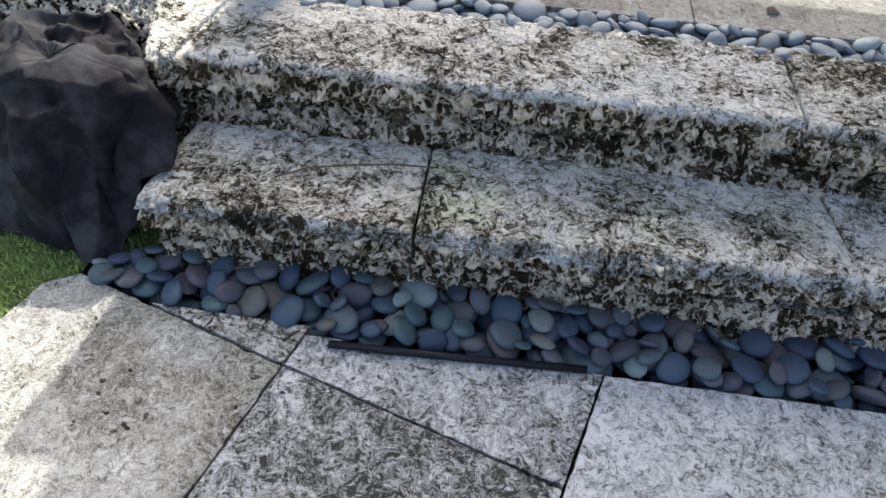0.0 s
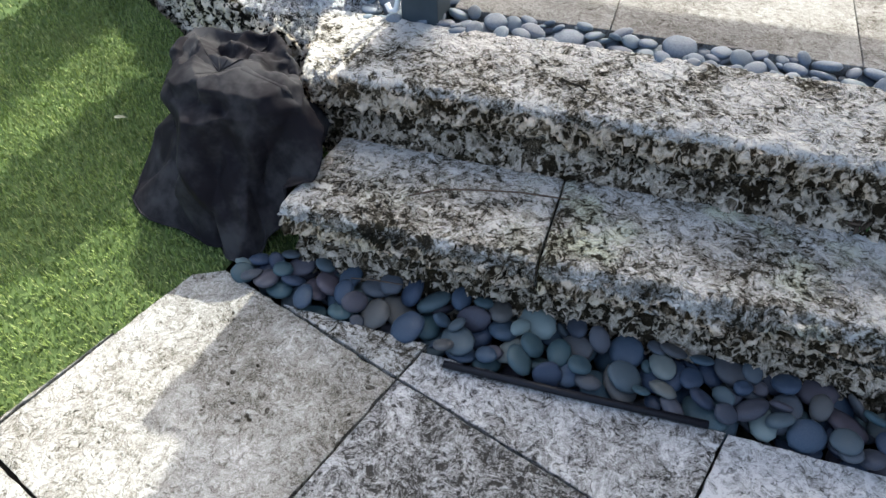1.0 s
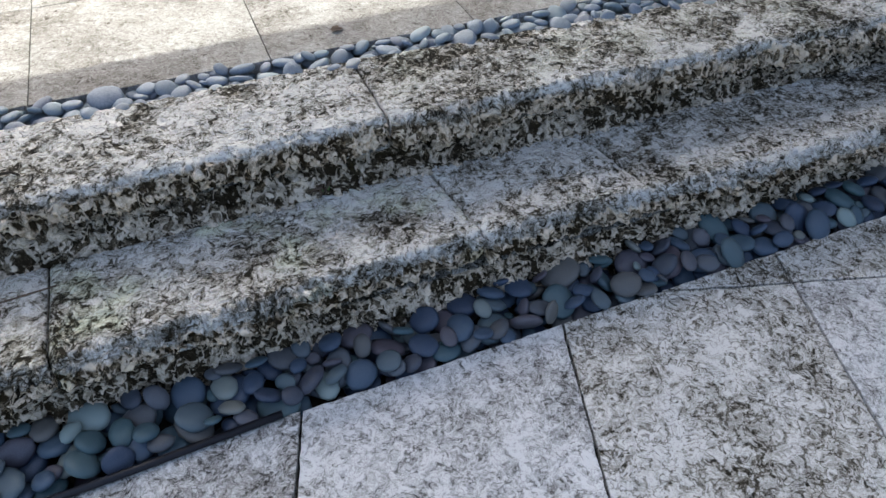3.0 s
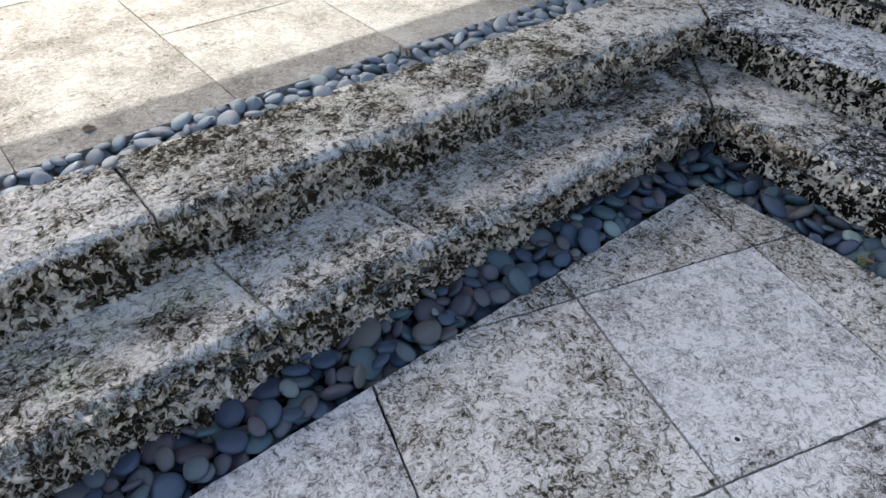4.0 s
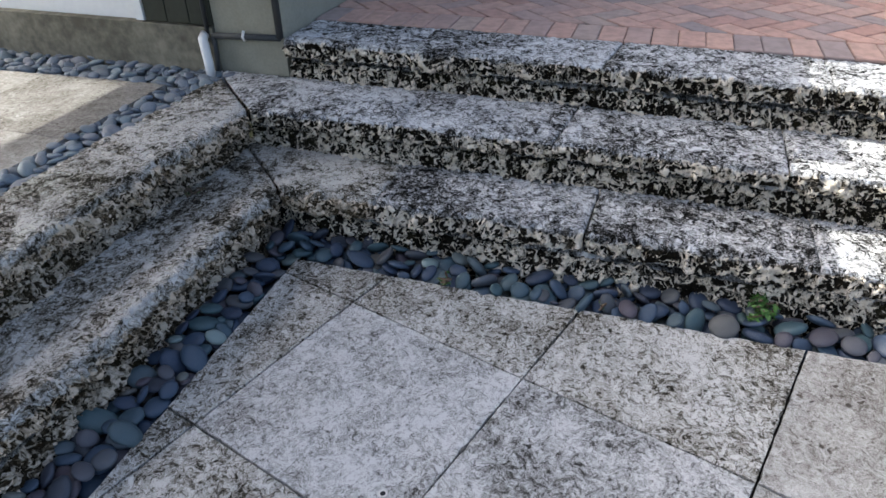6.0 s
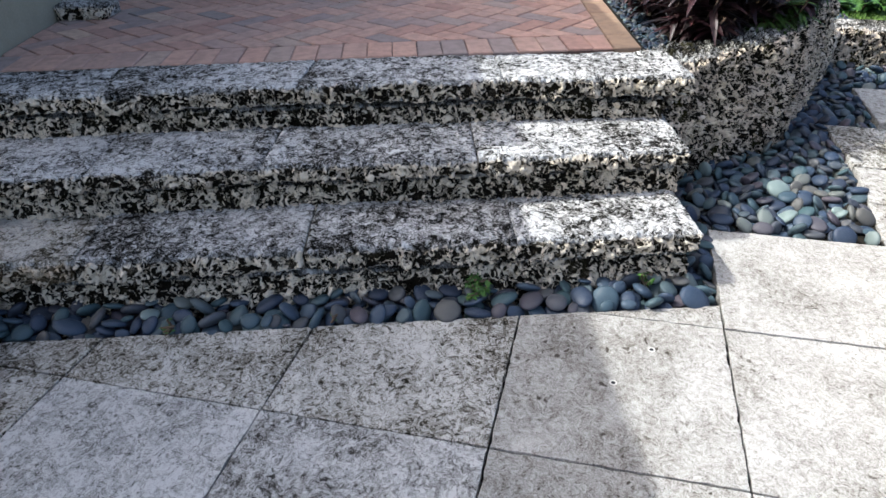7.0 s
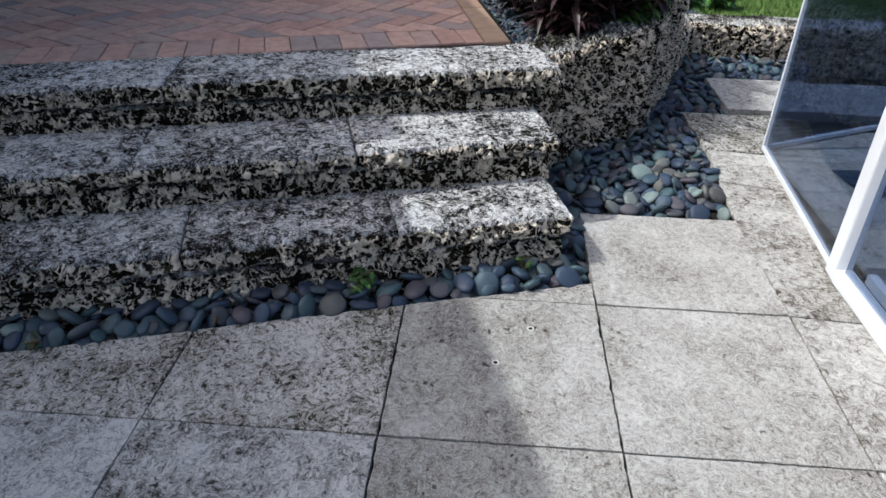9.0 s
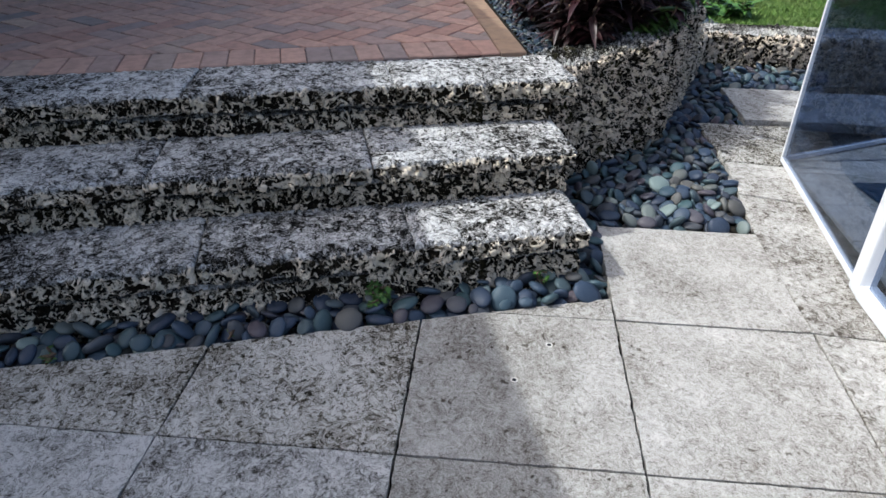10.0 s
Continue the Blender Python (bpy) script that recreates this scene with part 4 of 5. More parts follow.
w = rough_wall("wall_rubble", [(-0.36, 1.36), (-0.50, 1.38), (-0.75, 1.50), (-1.0, 1.66), (-1.34, 1.92), (-2.0, 2.40), (-3.2, 3.1)], -0.1, 0.325, M["wallstone"], -1, lump=0.040, amp=0.024, seed=8, thick=0.34, round_top=0.05, step=0.009)
tagged(w, "low edging of broken coral rock beside the turf", "wall", kind="structure")
planter_soil = ring_sheet("planter_soil", [(3.72, -1.52), (6.0, -1.72), (6.5, -3.4), (4.75, -2.72), (4.30, -2.38), (4.05, -2.2), (3.85, -1.85)], 0.47, M["soil"])
tagged(planter_soil, "dark soil of a raised planter", "soil", kind="structure")
bank_soil = ring_sheet("bank_soil", [(-0.40, 1.52), (-0.40, 1.72), (-0.16, 1.80), (-0.16, 9.0), (-6.0, 9.0), (-3.2, 3.35), (-1.2, 2.05)], 0.275, M["soil"])
tagged(bank_soil, "dark planted soil behind coral rocks", "soil", kind="structure")
pebble_bed("planter_gravel", [(3.80, -1.555), (5.2, -1.69), (5.2, -1.84), (4.4, -1.76), (3.86, -1.70)], 0.468, 0.492, 0.024, "dark gravel along the edge of the brick patio", upper, 13, limit=420)


# ---- turf ----
def blades(name, spots, z, h, w, mat, seed, parent=None):
    """Grass blades at the spots: each a bent strip that ends in a point."""
    rng = np.random.default_rng(seed)
    n = len(spots)
    a = rng.uniform(0, 2 * np.pi, n)
    lean = rng.uniform(0.1, 0.9, n) * h
    d = np.stack([np.cos(a), np.sin(a)], 1)
    s = np.stack([-np.sin(a), np.cos(a)], 1)
    hh = h * rng.uniform(0.6, 1.2, n)
    P = np.empty((n, 5, 3))
    b = np.asarray(spots)
    P[:, 0, :2], P[:, 1, :2] = b - s * w / 2, b + s * w / 2
    P[:, 2, :2], P[:, 3, :2] = b + s * w * 0.42 + d * (lean * 0.35)[:, None], b - s * w * 0.42 + d * (lean * 0.35)[:, None]
    P[:, 4, :2] = b + d * lean[:, None]
    P[:, 0:2, 2] = z
    P[:, 2:4, 2] = z + (hh * 0.6)[:, None]
    P[:, 4, 2] = z + hh
    base = np.arange(n)[:, None] * 5
    quads = (base + np.array([0, 1, 2, 3])).tolist()
    tris = (base + np.array([3, 2, 4])).tolist()
    me = bpy.data.meshes.new(name)
    me.from_pydata(P.reshape(-1, 3).tolist(), [], quads + tris)
    me.materials.append(mat)
    me.polygons.foreach_set("use_smooth", [True] * len(me.polygons))
    me.update()
    return part(name, me, None, parent)


def grass_material(name, stops):
    n = Nodes(name)
    isle = n.add("ShaderNodeNewGeometry").outputs["Random Per Island"]
    ramp = n.add("ShaderNodeValToRGB")
    for i, (p, c) in enumerate(stops):
        e = ramp.color_ramp.elements[i] if i < 2 else ramp.color_ramp.elements.new(p)
        e.position, e.color = p, (*c, 1.0)
    n.put(ramp.inputs[0], isle)
    co = n.coords(False)
    base = n.mix(n.ramp(n.noise(co, 4.0, 3.0), 0.35, 0.7, 0.0, 0.45), ramp.outputs[0], (0.13, 0.15, 0.045))
    n.put(n.bsdf.inputs["Subsurface Weight"], 0.0)
    return n.finish(base, 0.55, spec=0.3)


M["grass"] = grass_material("artificial grass blades", [(0.0, (0.11, 0.17, 0.04)), (0.45, (0.21, 0.285, 0.07)), (0.8, (0.29, 0.36, 0.11)), (1.0, (0.42, 0.44, 0.20))])
M["lawn"] = grass_material("lawn grass blades", [(0.0, (0.06, 0.13, 0.02)), (0.5, (0.10, 0.20, 0.035)), (1.0, (0.17, 0.27, 0.06))])
TURF = [(-0.503, 0.848), (-0.568, 0.812), (-1.608, -2.15), (-6.0, -2.15), (-6.0, 4.5), (-3.2, 3.06), (-1.30, 1.86), (-0.70, 1.44), (-0.36, 1.34), (-0.36, 0.96), (-0.50, 0.885)]
turf = ring_sheet("turf", TURF, -0.012, M["turf"])
tagged(turf, "short green artificial turf beside the paving", "turf", kind="structure")
rng = np.random.default_rng(8)
for lo, hi, num, w in (((-2.0, -0.2), (-0.36, 2.4), 90000, 0.0034), ((-4.0, -0.8), (-2.0, 4.0), 26000, 0.007), ((-4.0, -2.1), (-0.6, -0.2), 24000, 0.007)):
    s = np.stack([rng.uniform(lo[0], hi[0], num), rng.uniform(lo[1], hi[1], num)], 1)
    s = s[inside(TURF, s[:, 0], s[:, 1])]
    tagged(blades("grass", s, -0.012, 0.015, w, M["grass"], 5 + num), "short green artificial grass blades", "grass", kind="stuff")
LAWN = [(5.25, -3.1), (5.15, -3.5), (4.95, -4.0), (4.6, -5.2), (4.6, -40), (60, -40), (60, -1.8), (6.2, -1.9)]
lawn = ring_sheet("lawn", LAWN, 0.17, M["turf"])
tagged(lawn, "sunny green lawn behind a low coral wall", "lawn", kind="structure")
s = np.stack([rng.uniform(4.9, 7.5, 90000), rng.uniform(-6.0, -2.4, 90000)], 1)
s = s[inside(LAWN, s[:, 0], s[:, 1]) & ~((s[:, 0] < 6.12) & (s[:, 1] > -3.5))]
tagged(blades("grass", s, 0.17, 0.03, 0.006, M["lawn"], 21), "bright green sunlit lawn grass", "grass", kind="stuff")
pebble_bed("gravel_patch", [(5.22, -3.45), (5.3, -2.9), (6.0, -2.75), (6.15, -3.5), (5.6, -3.5)], 0.165, 0.195, 0.03, "patch of pale grey gravel behind the wall", upper, 12, limit=900)


# ---- leaves and plants ----
def leaf_material(name, dark, light, spec=0.4):
    n = Nodes(name)
    isle = n.add("ShaderNodeNewGeometry").outputs["Random Per Island"]
    co = n.coords(False)
    base = n.mix(isle, dark, light)
    base = n.mix(n.ramp(n.noise(co, 30.0, 3.0), 0.4, 0.7, 0.0, 0.4), base, tuple(c * 0.6 for c in dark))
    return n.finish(base, 0.45, spec=spec)


M["leaf_red"] = leaf_material("dark red leaves", (0.009, 0.007, 0.007), (0.042, 0.011, 0.013))
M["leaf_green"] = leaf_material("dark green leaves", (0.018, 0.040, 0.012), (0.050, 0.095, 0.028))
M["leaf_fern"] = leaf_material("green fern leaves", (0.035, 0.075, 0.012), (0.080, 0.15, 0.030))
M["weed"] = leaf_material("small bright green leaves", (0.045, 0.12, 0.022), (0.085, 0.19, 0.04))
M["dry_leaf"] = leaf_material("pale dry leaf", (0.45, 0.42, 0.28), (0.5, 0.46, 0.3))
M["water"] = plain("dark blue water", (0.012, 0.026, 0.042), 0.15, 0.2, 6.0, 0.002, spec=0.5)
M["bark"] = plain("brown bark", (0.12, 0.085, 0.06), 0.9, 0.3, 40.0, 0.006)


def leaf(bm, base, way, up, length, width, droop=0.3, segs=4):
    """A pointed leaf from base, folded a little along its rib and bent down towards its tip."""
    way, up = way.normalized(), up.normalized()
    side = way.cross(up).normalized()
    up = side.cross(way)
    rows = []
    for k in range(segs + 1):
        t = k / segs
        p = base + way * (length * t) - up * (droop * length * t * t)
        half = width * 0.5 * math.sin(math.pi * min(1, 0.12 + 0.88 * t) ** 0.8) if k < segs else 0.0
        rows.append([bm.verts.new(p - side * half + up * half * 0.35), bm.verts.new(p), bm.verts.new(p + side * half + up * half * 0.35)] if k < segs else [bm.verts.new(p)])
    for a, b in zip(rows, rows[1:]):
        if len(b) == 3:
            bm.faces.new((a[0], a[1], b[1], b[0]))
            bm.faces.new((a[1], a[2], b[2], b[1]))
        else:
            bm.faces.new((a[0], a[1], b[0]))
            bm.faces.new((a[1], a[2], b[0]))


def shrub(name, at, spread, height, num, size, mat, label, seed, narrow=0.3, upright=0.5, group=""):
    """A shrub: bare stems from its base and leaves that stand out from them."""
    rnd = random.Random(seed)
    e = new(name)
    e.location = at
    stems = bmesh.new()
    crown = bmesh.new()
    at = Vector(at)
    count = max(4, num // 22)
    for s in range(count):
        a, r = rnd.uniform(0, 6.283), spread * rnd.uniform(0.15, 1.0)
        tip = Vector((math.cos(a) * r, math.sin(a) * r, height * rnd.uniform(0.45, 1.0)))
        root = Vector((math.cos(a) * r * 0.25, math.sin(a) * r * 0.25, 0))
        bend = Vector((rnd.uniform(-0.04, 0.04), rnd.uniform(-0.04, 0.04), 0))
        pts = [root, root.lerp(tip, 0.5) + bend, tip]
        piece = tube(pts, 0.004 + 0.004 * height, 5)
        me = bpy.data.meshes.new("t")
        piece.to_mesh(me)
        piece.free()
        stems.from_mesh(me)
        bpy.data.meshes.remove(me)
        for k in range(num // count):
            t = rnd.uniform(0.15, 1.0)
            p = root.lerp(tip, t) + bend * (1 - abs(2 * t - 1))
            b = rnd.uniform(0, 6.283)
            way = Vector((math.cos(b), math.sin(b), rnd.uniform(-0.4, 1.0) * upright * 2))
            L = size * rnd.uniform(0.6, 1.25)
            leaf(crown, p, way, Vector((0, 0, 1)) + 0.3 * Vector((rnd.uniform(-1, 1), rnd.uniform(-1, 1), 0)), L, L * narrow * rnd.uniform(0.8, 1.2), rnd.uniform(0.1, 0.6))
    for nm, bm, m in (("stems", stems, M["bark"]), ("foliage", crown, mat)):
        me = bpy.data.meshes.new(nm)
        bm.to_mesh(me)
        bm.free()
        me.materials.append(m)
        me.polygons.foreach_set("use_smooth", [True] * len(me.polygons))
        ob = new(nm, me)
        ob.parent = e
        ob["kind"] = "stuff"
    kinds = {"red_leaf_shrub": "shrubs in the raised planter", "fern": "ferns on the coral wall", "weed": "weeds between the stones", "green_shrub": "green shrubs"}
    return tagged(e, label, "plant", group=group or kinds[name])


shrub("red_leaf_shrub", (4.22, -1.98, 0.47), 0.36, 0.62, 420, 0.17, M["leaf_red"], "dark red-leaved shrub in the raised planter", 1, 0.24, 0.6)
shrub("red_leaf_shrub", (4.78, -2.15, 0.47), 0.40, 0.70, 420, 0.18, M["leaf_red"], "dark red-leaved shrub in the raised planter", 2, 0.24, 0.6)
shrub("red_leaf_shrub", (5.15, -1.95, 0.47), 0.30, 0.5, 260, 0.16, M["leaf_red"], "dark red-leaved shrub in the raised planter", 6, 0.24, 0.6)
shrub("red_leaf_shrub", (4.02, -1.80, 0.47), 0.24, 0.42, 300, 0.14, M["leaf_red"], "dark red-leaved shrub in the raised planter", 9, 0.24, 0.6)
shrub("red_leaf_shrub", (4.42, -2.18, 0.47), 0.40, 0.50, 760, 0.16, M["leaf_red"], "dark red-leaved shrub in the raised planter", 11, 0.26, 0.3)
shrub("red_leaf_shrub", (4.60, -2.42, 0.47), 0.36, 0.46, 640, 0.16, M["leaf_red"], "dark red-leaved shrub hanging over the coral wall", 12, 0.26, 0.2)
shrub("red_leaf_shrub", (4.12, -1.98, 0.47), 0.30, 0.26, 700, 0.10, M["leaf_red"], "low dark red-leaved shrub in the raised planter", 13, 0.3, 0.2)
shrub("red_leaf_shrub", (4.34, -2.30, 0.47), 0.26, 0.24, 600, 0.10, M["leaf_red"], "low dark red-leaved shrub hanging over the coral wall", 14, 0.3, 0.1)
shrub("red_leaf_shrub", (4.36, -1.90, 0.47), 0.30, 0.20, 620, 0.10, M["leaf_red"], "low dark red-leaved shrub in the raised planter", 15, 0.32, 0.1)
shrub("red_leaf_shrub", (4.78, -1.92, 0.47), 0.32, 0.22, 620, 0.11, M["leaf_red"], "low dark red-leaved shrub in the raised planter", 16, 0.32, 0.1)
shrub("red_leaf_shrub", (3.98, -1.86, 0.47), 0.16, 0.13, 320, 0.08, M["leaf_red"], "low dark red-leaved shrub in the raised planter", 17, 0.32, 0.1)
shrub("fern", (4.10, -2.20, 0.45), 0.16, 0.12, 260, 0.10, M["leaf_fern"], "low green fern on the coral wall", 7, 0.2, 0.1)
shrub("fern", (4.20, -2.30, 0.46), 0.20, 0.16, 220, 0.10, M["leaf_fern"], "low green fern on the coral wall", 3, 0.2, 0.2)
shrub("fern", (4.42, -2.46, 0.46), 0.20, 0.18, 200, 0.10, M["leaf_fern"], "low green fern on the coral wall", 4, 0.2, 0.2)
shrub("green_shrub", (5.60, -3.62, 0.17), 0.24, 0.13, 260, 0.08, M["weed"], "low leafy green plant beside the lawn", 5, 0.5, 0.3)
# The four tall ones are added and sized to shade the turf.
for k, (x, y) in enumerate(((-0.94, 1.99), (-0.55, 1.86), (-1.66, 2.45), (-0.93, 2.36), (-0.42, 1.78), (-0.98, 2.20))):
    shrub("green_shrub", (x, y, 0.275), (0.17, 0.22, 0.24, 0.16, 0.13, 0.16)[k], (1.35, 0.45, 1.6, 2.00, 0.3, 1.75)[k], (1300, 240, 1300, 1500, 110, 1600)[k], (0.10, 0.09, 0.10, 0.10, 0.075, 0.10)[k], M["leaf_green"], "dark green leafy shrub behind coral rocks, added for shade where tall", 20 + k, 0.55, 0.4)
for k, (x, y, z, h, num, sz) in enumerate(((2.80, -0.738, 0.015, 0.065, 190, 0.019), (2.806, -1.281, 0.015, 0.04, 60, 0.014), (2.704, 0.215, 0.012, 0.03, 14, 0.018), (2.72, -0.28, 0.012, 0.025, 8, 0.016), (2.079, 1.60, 0.33, 0.03, 14, 0.02), (0.9, 1.22, 0.197, 0.015, 10, 0.014), (2.70, 1.13, 0.2, 0.02, 16, 0.014))):
    shrub("weed", (x, y, z), 0.03 + 0.02 * (k == 0), h, num, sz, M["weed"], "small bright green weed growing between stones", 40 + k, 0.6, 0.3)


# ---- an unseen tree, added to shade the turf ----
def tree(at, height, spread, seed):
    rnd = random.Random(seed)
    e = new("tree")
    e.location = at
    wood, crown = bmesh.new(), bmesh.new()

    def add(pts, r):
        piece = tube(pts, r, 8)
        me = bpy.data.meshes.new("t")
        piece.to_mesh(me)
        piece.free()
        wood.from_mesh(me)
        bpy.data.meshes.remove(me)
    add([(0, 0, 0), (0.05, 0.02, height * 0.35), (0.0, 0.08, height * 0.62)], 0.07)
    for k in range(16):
        a = k * 2.4
        root = Vector((0, 0.06, height * rnd.uniform(0.42, 0.62)))
        tip = root + Vector((math.cos(a) * spread * rnd.uniform(0.6, 1), math.sin(a) * spread * rnd.uniform(0.6, 1), height * rnd.uniform(0.05, 0.38)))
        add([root, root.lerp(tip, 0.5) + Vector((0, 0, 0.12)), tip], 0.022)
        for c in range(5):
            mid = root.lerp(tip, rnd.uniform(0.45, 1.05)) + Vector([rnd.gauss(0, 0.16) for _ in range(3)])
            for q in range(13):
                p = mid + Vector([rnd.gauss(0, 0.10) for _ in range(3)])
                way = Vector([rnd.gauss(0, 1) for _ in range(3)])
                leaf(crown, p, way, Vector((0, 0.3, 1)), 0.14 * rnd.uniform(0.7, 1.3), 0.06, 0.3, 3)
    for nm, bm, m in (("trunk", wood, M["bark"]), ("crown", crown, M["leaf_green"])):
        me = bpy.data.meshes.new(nm)
        bm.to_mesh(me)
        bm.free()
        me.materials.append(m)
        ob = new(nm, me)
        ob.parent = e
    return tagged(e, "unseen leafy tree added to dapple the turf with shade", "tree")


tree((-2.7, 4.3, 0.27), 3.6, 1.0, 3)


# ---- the black cover, thrown over what stands on the turf against the steps ----
def cover_cloth(turns=260, rows=120):
    """A stiff cloth that lies in flat facets over the load, breaks at the brim and hangs to the ground in slanting folds."""
    rnd = random.Random(17)
    mid = np.array((-0.575, 1.135, 0.372))
    # where it breaks at the brim, and where it meets the ground or the step
    brim = [(-0.765, 1.325, 0.355), (-0.505, 1.285, 0.420), (-0.405, 1.225, 0.372), (-0.350, 1.105, 0.345), (-0.435, 1.015, 0.318), (-0.610, 0.985, 0.318), (-0.700, 1.075, 0.325)]
    foot = [(-0.935, 1.395, 0.004), (-0.560, 1.350, 0.010), (-0.385, 1.215, 0.205), (-0.285, 1.015, 0.205), (-0.425, 0.935, 0.012), (-0.560, 0.872, 0.004), (-0.885, 1.005, 0.002)]

    def around(ring):
        p = np.array(ring + ring[:1])
        cut = np.concatenate([[0], np.cumsum(np.linalg.norm(np.diff(np.array(brim + brim[:1]), axis=0), axis=1))])
        at = np.linspace(0, cut[-1], turns, endpoint=False)
        return np.stack([np.interp(at, cut, p[:, k]) for k in range(3)], 1)

    B, F = around(brim), around(foot)
    for _ in range(5):
        F = (np.roll(F, 1, 0) + 2 * F + np.roll(F, -1, 0)) / 4
    B[:, :2] += 0.022 * np.stack([fbm(B * (1, 1, 0) + 2, 0.12, 2, 41), fbm(B * (1, 1, 0) + 6, 0.12, 2, 42)], 1)
    B[:, 2] += 0.020 * fbm(B * (1, 1, 0) + 9, 0.10, 1, 43)
    B = (np.roll(B, 1, 0) + 2 * B + np.roll(B, -1, 0)) / 4
    cap = int(rows * 0.36)
    P = np.empty((rows, turns, 3))
    for r in range(rows):
        if r < cap:
            t = r / cap
            P[r] = mid + (B - mid) * t
        else:
            t = (r - cap) / (rows - 1 - cap)
            P[r] = B + (F - B) * t
            # it hangs steeply before it runs out over the ground
            P[r, :, :2] = B[:, :2] + (F[:, :2] - B[:, :2]) * (0.55 * t + 0.45 * t ** 2.2)
    out = B[:, :2] - mid[:2]
    out /= np.linalg.norm(out, axis=1, keepdims=True)
    theta = np.linspace(0, 2 * math.pi, turns, endpoint=False)
    for r in range(cap, rows):
        t = (r - cap) / (rows - 1 - cap)
        fold = np.zeros(turns)
        for waves, slant, size, start in ((4, 1.6, 0.050, 0.4), (7, -1.4, 0.044, 2.1), (15, 2.4, 0.018, 4.0)):
            f = (theta * waves + slant * 2.5 * t + start) / (2 * math.pi)
            fold += size * (2 * np.abs((f % 1.0) * 2 - 1) - 1)
        P[r, :, :2] += out * (fold * min(1.0, 1.6 * t) * (1 - 0.5 * t))[:, None]
    N = np.cross(np.roll(P, -1, 1) - np.roll(P, 1, 1), np.gradient(P, axis=0))
    N /= np.linalg.norm(N, axis=2, keepdims=True) + 1e-9
    if N[cap // 2, :, 2].mean() < 0:
        N = -N
    # creases: straight folds from point to point of the sheet, raised or sunk
    lift = np.zeros((rows, turns))
    for k in range(120):
        on_top = k < 70
        p = P[rnd.randrange(2, cap + 6) if on_top else rnd.randrange(cap - 4, rows - 6), rnd.randrange(turns)]
        q = P[rnd.randrange(2, cap + 6) if on_top else rnd.randrange(cap - 4, rows - 6), rnd.randrange(turns)]
        d = q - p
        length = np.linalg.norm(d)
        if length < 0.06 or length > 0.32:
            continue
        u = np.clip(((P - p) @ d) / length ** 2, 0, 1)
        gap = np.linalg.norm(P - (p + u[..., None] * d), axis=2)
        wide = rnd.uniform(0.016, 0.050)
        lift += rnd.choice((1, 1, -0.8)) * wide * 0.80 * np.clip(1 - gap / wide, 0, 1) * np.minimum(1, 4 * np.minimum(u, 1 - u) + 0.3)
    lift = np.clip(lift, -0.03, 0.045) + 0.005 * fbm(P.reshape(-1, 3), 0.07, 2, 77).reshape(rows, turns)
    lift *= np.minimum(1, np.arange(rows) / 14)[:, None]
    P = P + N * (lift * np.linspace(1, 0.4, rows)[:, None])[..., None]
    P[1:-1] = (P[:-2] + 6 * P[1:-1] + P[2:]) / 8
    P[..., 2] = np.maximum(P[..., 2], np.where((P[..., 0] > -0.36) & (P[..., 1] > 0.90), 0.200, 0.0))
    N = np.cross(np.roll(P, -1, 1) - np.roll(P, 1, 1), np.gradient(P, axis=0))
    N /= np.linalg.norm(N, axis=2, keepdims=True) + 1e-9
    if N[cap // 2, :, 2].mean() < 0:
        N = -N
    under = P - N * 0.003
    idx = np.arange(rows * turns).reshape(rows, turns)
    nxt = np.roll(idx, -1, 1)
    top = np.stack([idx[:-1], idx[1:], nxt[1:], nxt[:-1]], 2).reshape(-1, 4)
    size = rows * turns
    faces = top.tolist() + (top[:, ::-1] + size).tolist()
    for a, b in zip(idx[-1].tolist(), nxt[-1].tolist()):
        faces.append((a, a + size, b + size, b))
    cover = tagged(new("cloth_cover"), "crumpled black canvas cover heaped on the turf against the steps", "cloth cover")
    me = mesh_of("sheet", np.concatenate([P.reshape(-1, 3), under.reshape(-1, 3)]), faces, M["cloth"])
    part("sheet", me, None, cover)
    # the sewn hem along its edge
    edge = P[-1][::3]
    part("hem", tube([tuple(p) for p in edge] + [tuple(edge[0])], 0.0035, 6), M["cloth"], cover, "black sewn hem")


cover_cloth()

# ---- small things ----
rod = part("metal_rod", tube([(0.113, 0.741, 0.010), (0.38, 0.750, 0.010), (0.662, 0.764, 0.010)], 0.0085, 12), M["rod"], smooth=True)
tagged(rod, "thin black metal rod lying along the paving edge", "rod")


def twig(pts, r, label, mat="bark"):
    return tagged(part("twig", tube(pts, r, 6), M[mat], smooth=True), label, "twig")


twig([(-0.065, 1.032, 0.2), (0.0, 1.068, 0.206), (0.085, 1.093, 0.205), (0.18, 1.112, 0.206), (0.29, 1.125, 0.202)], 0.0022, "thin dry brown twig on the lower step")
# A dark gouge in the stone, made as a thin dark tube.
twig([(0.205, 1.372, 0.349), (0.228, 1.358, 0.351), (0.252, 1.356, 0.350), (0.268, 1.340, 0.349)], 0.003, "thin dark tube standing in for a curved gouge in the upper step", "soil")
twig([(-0.17, 0.894, 0.028), (-0.11, 0.902, 0.032), (-0.045, 0.911, 0.028)], 0.0016, "thin dry brown twig on the pebbles")


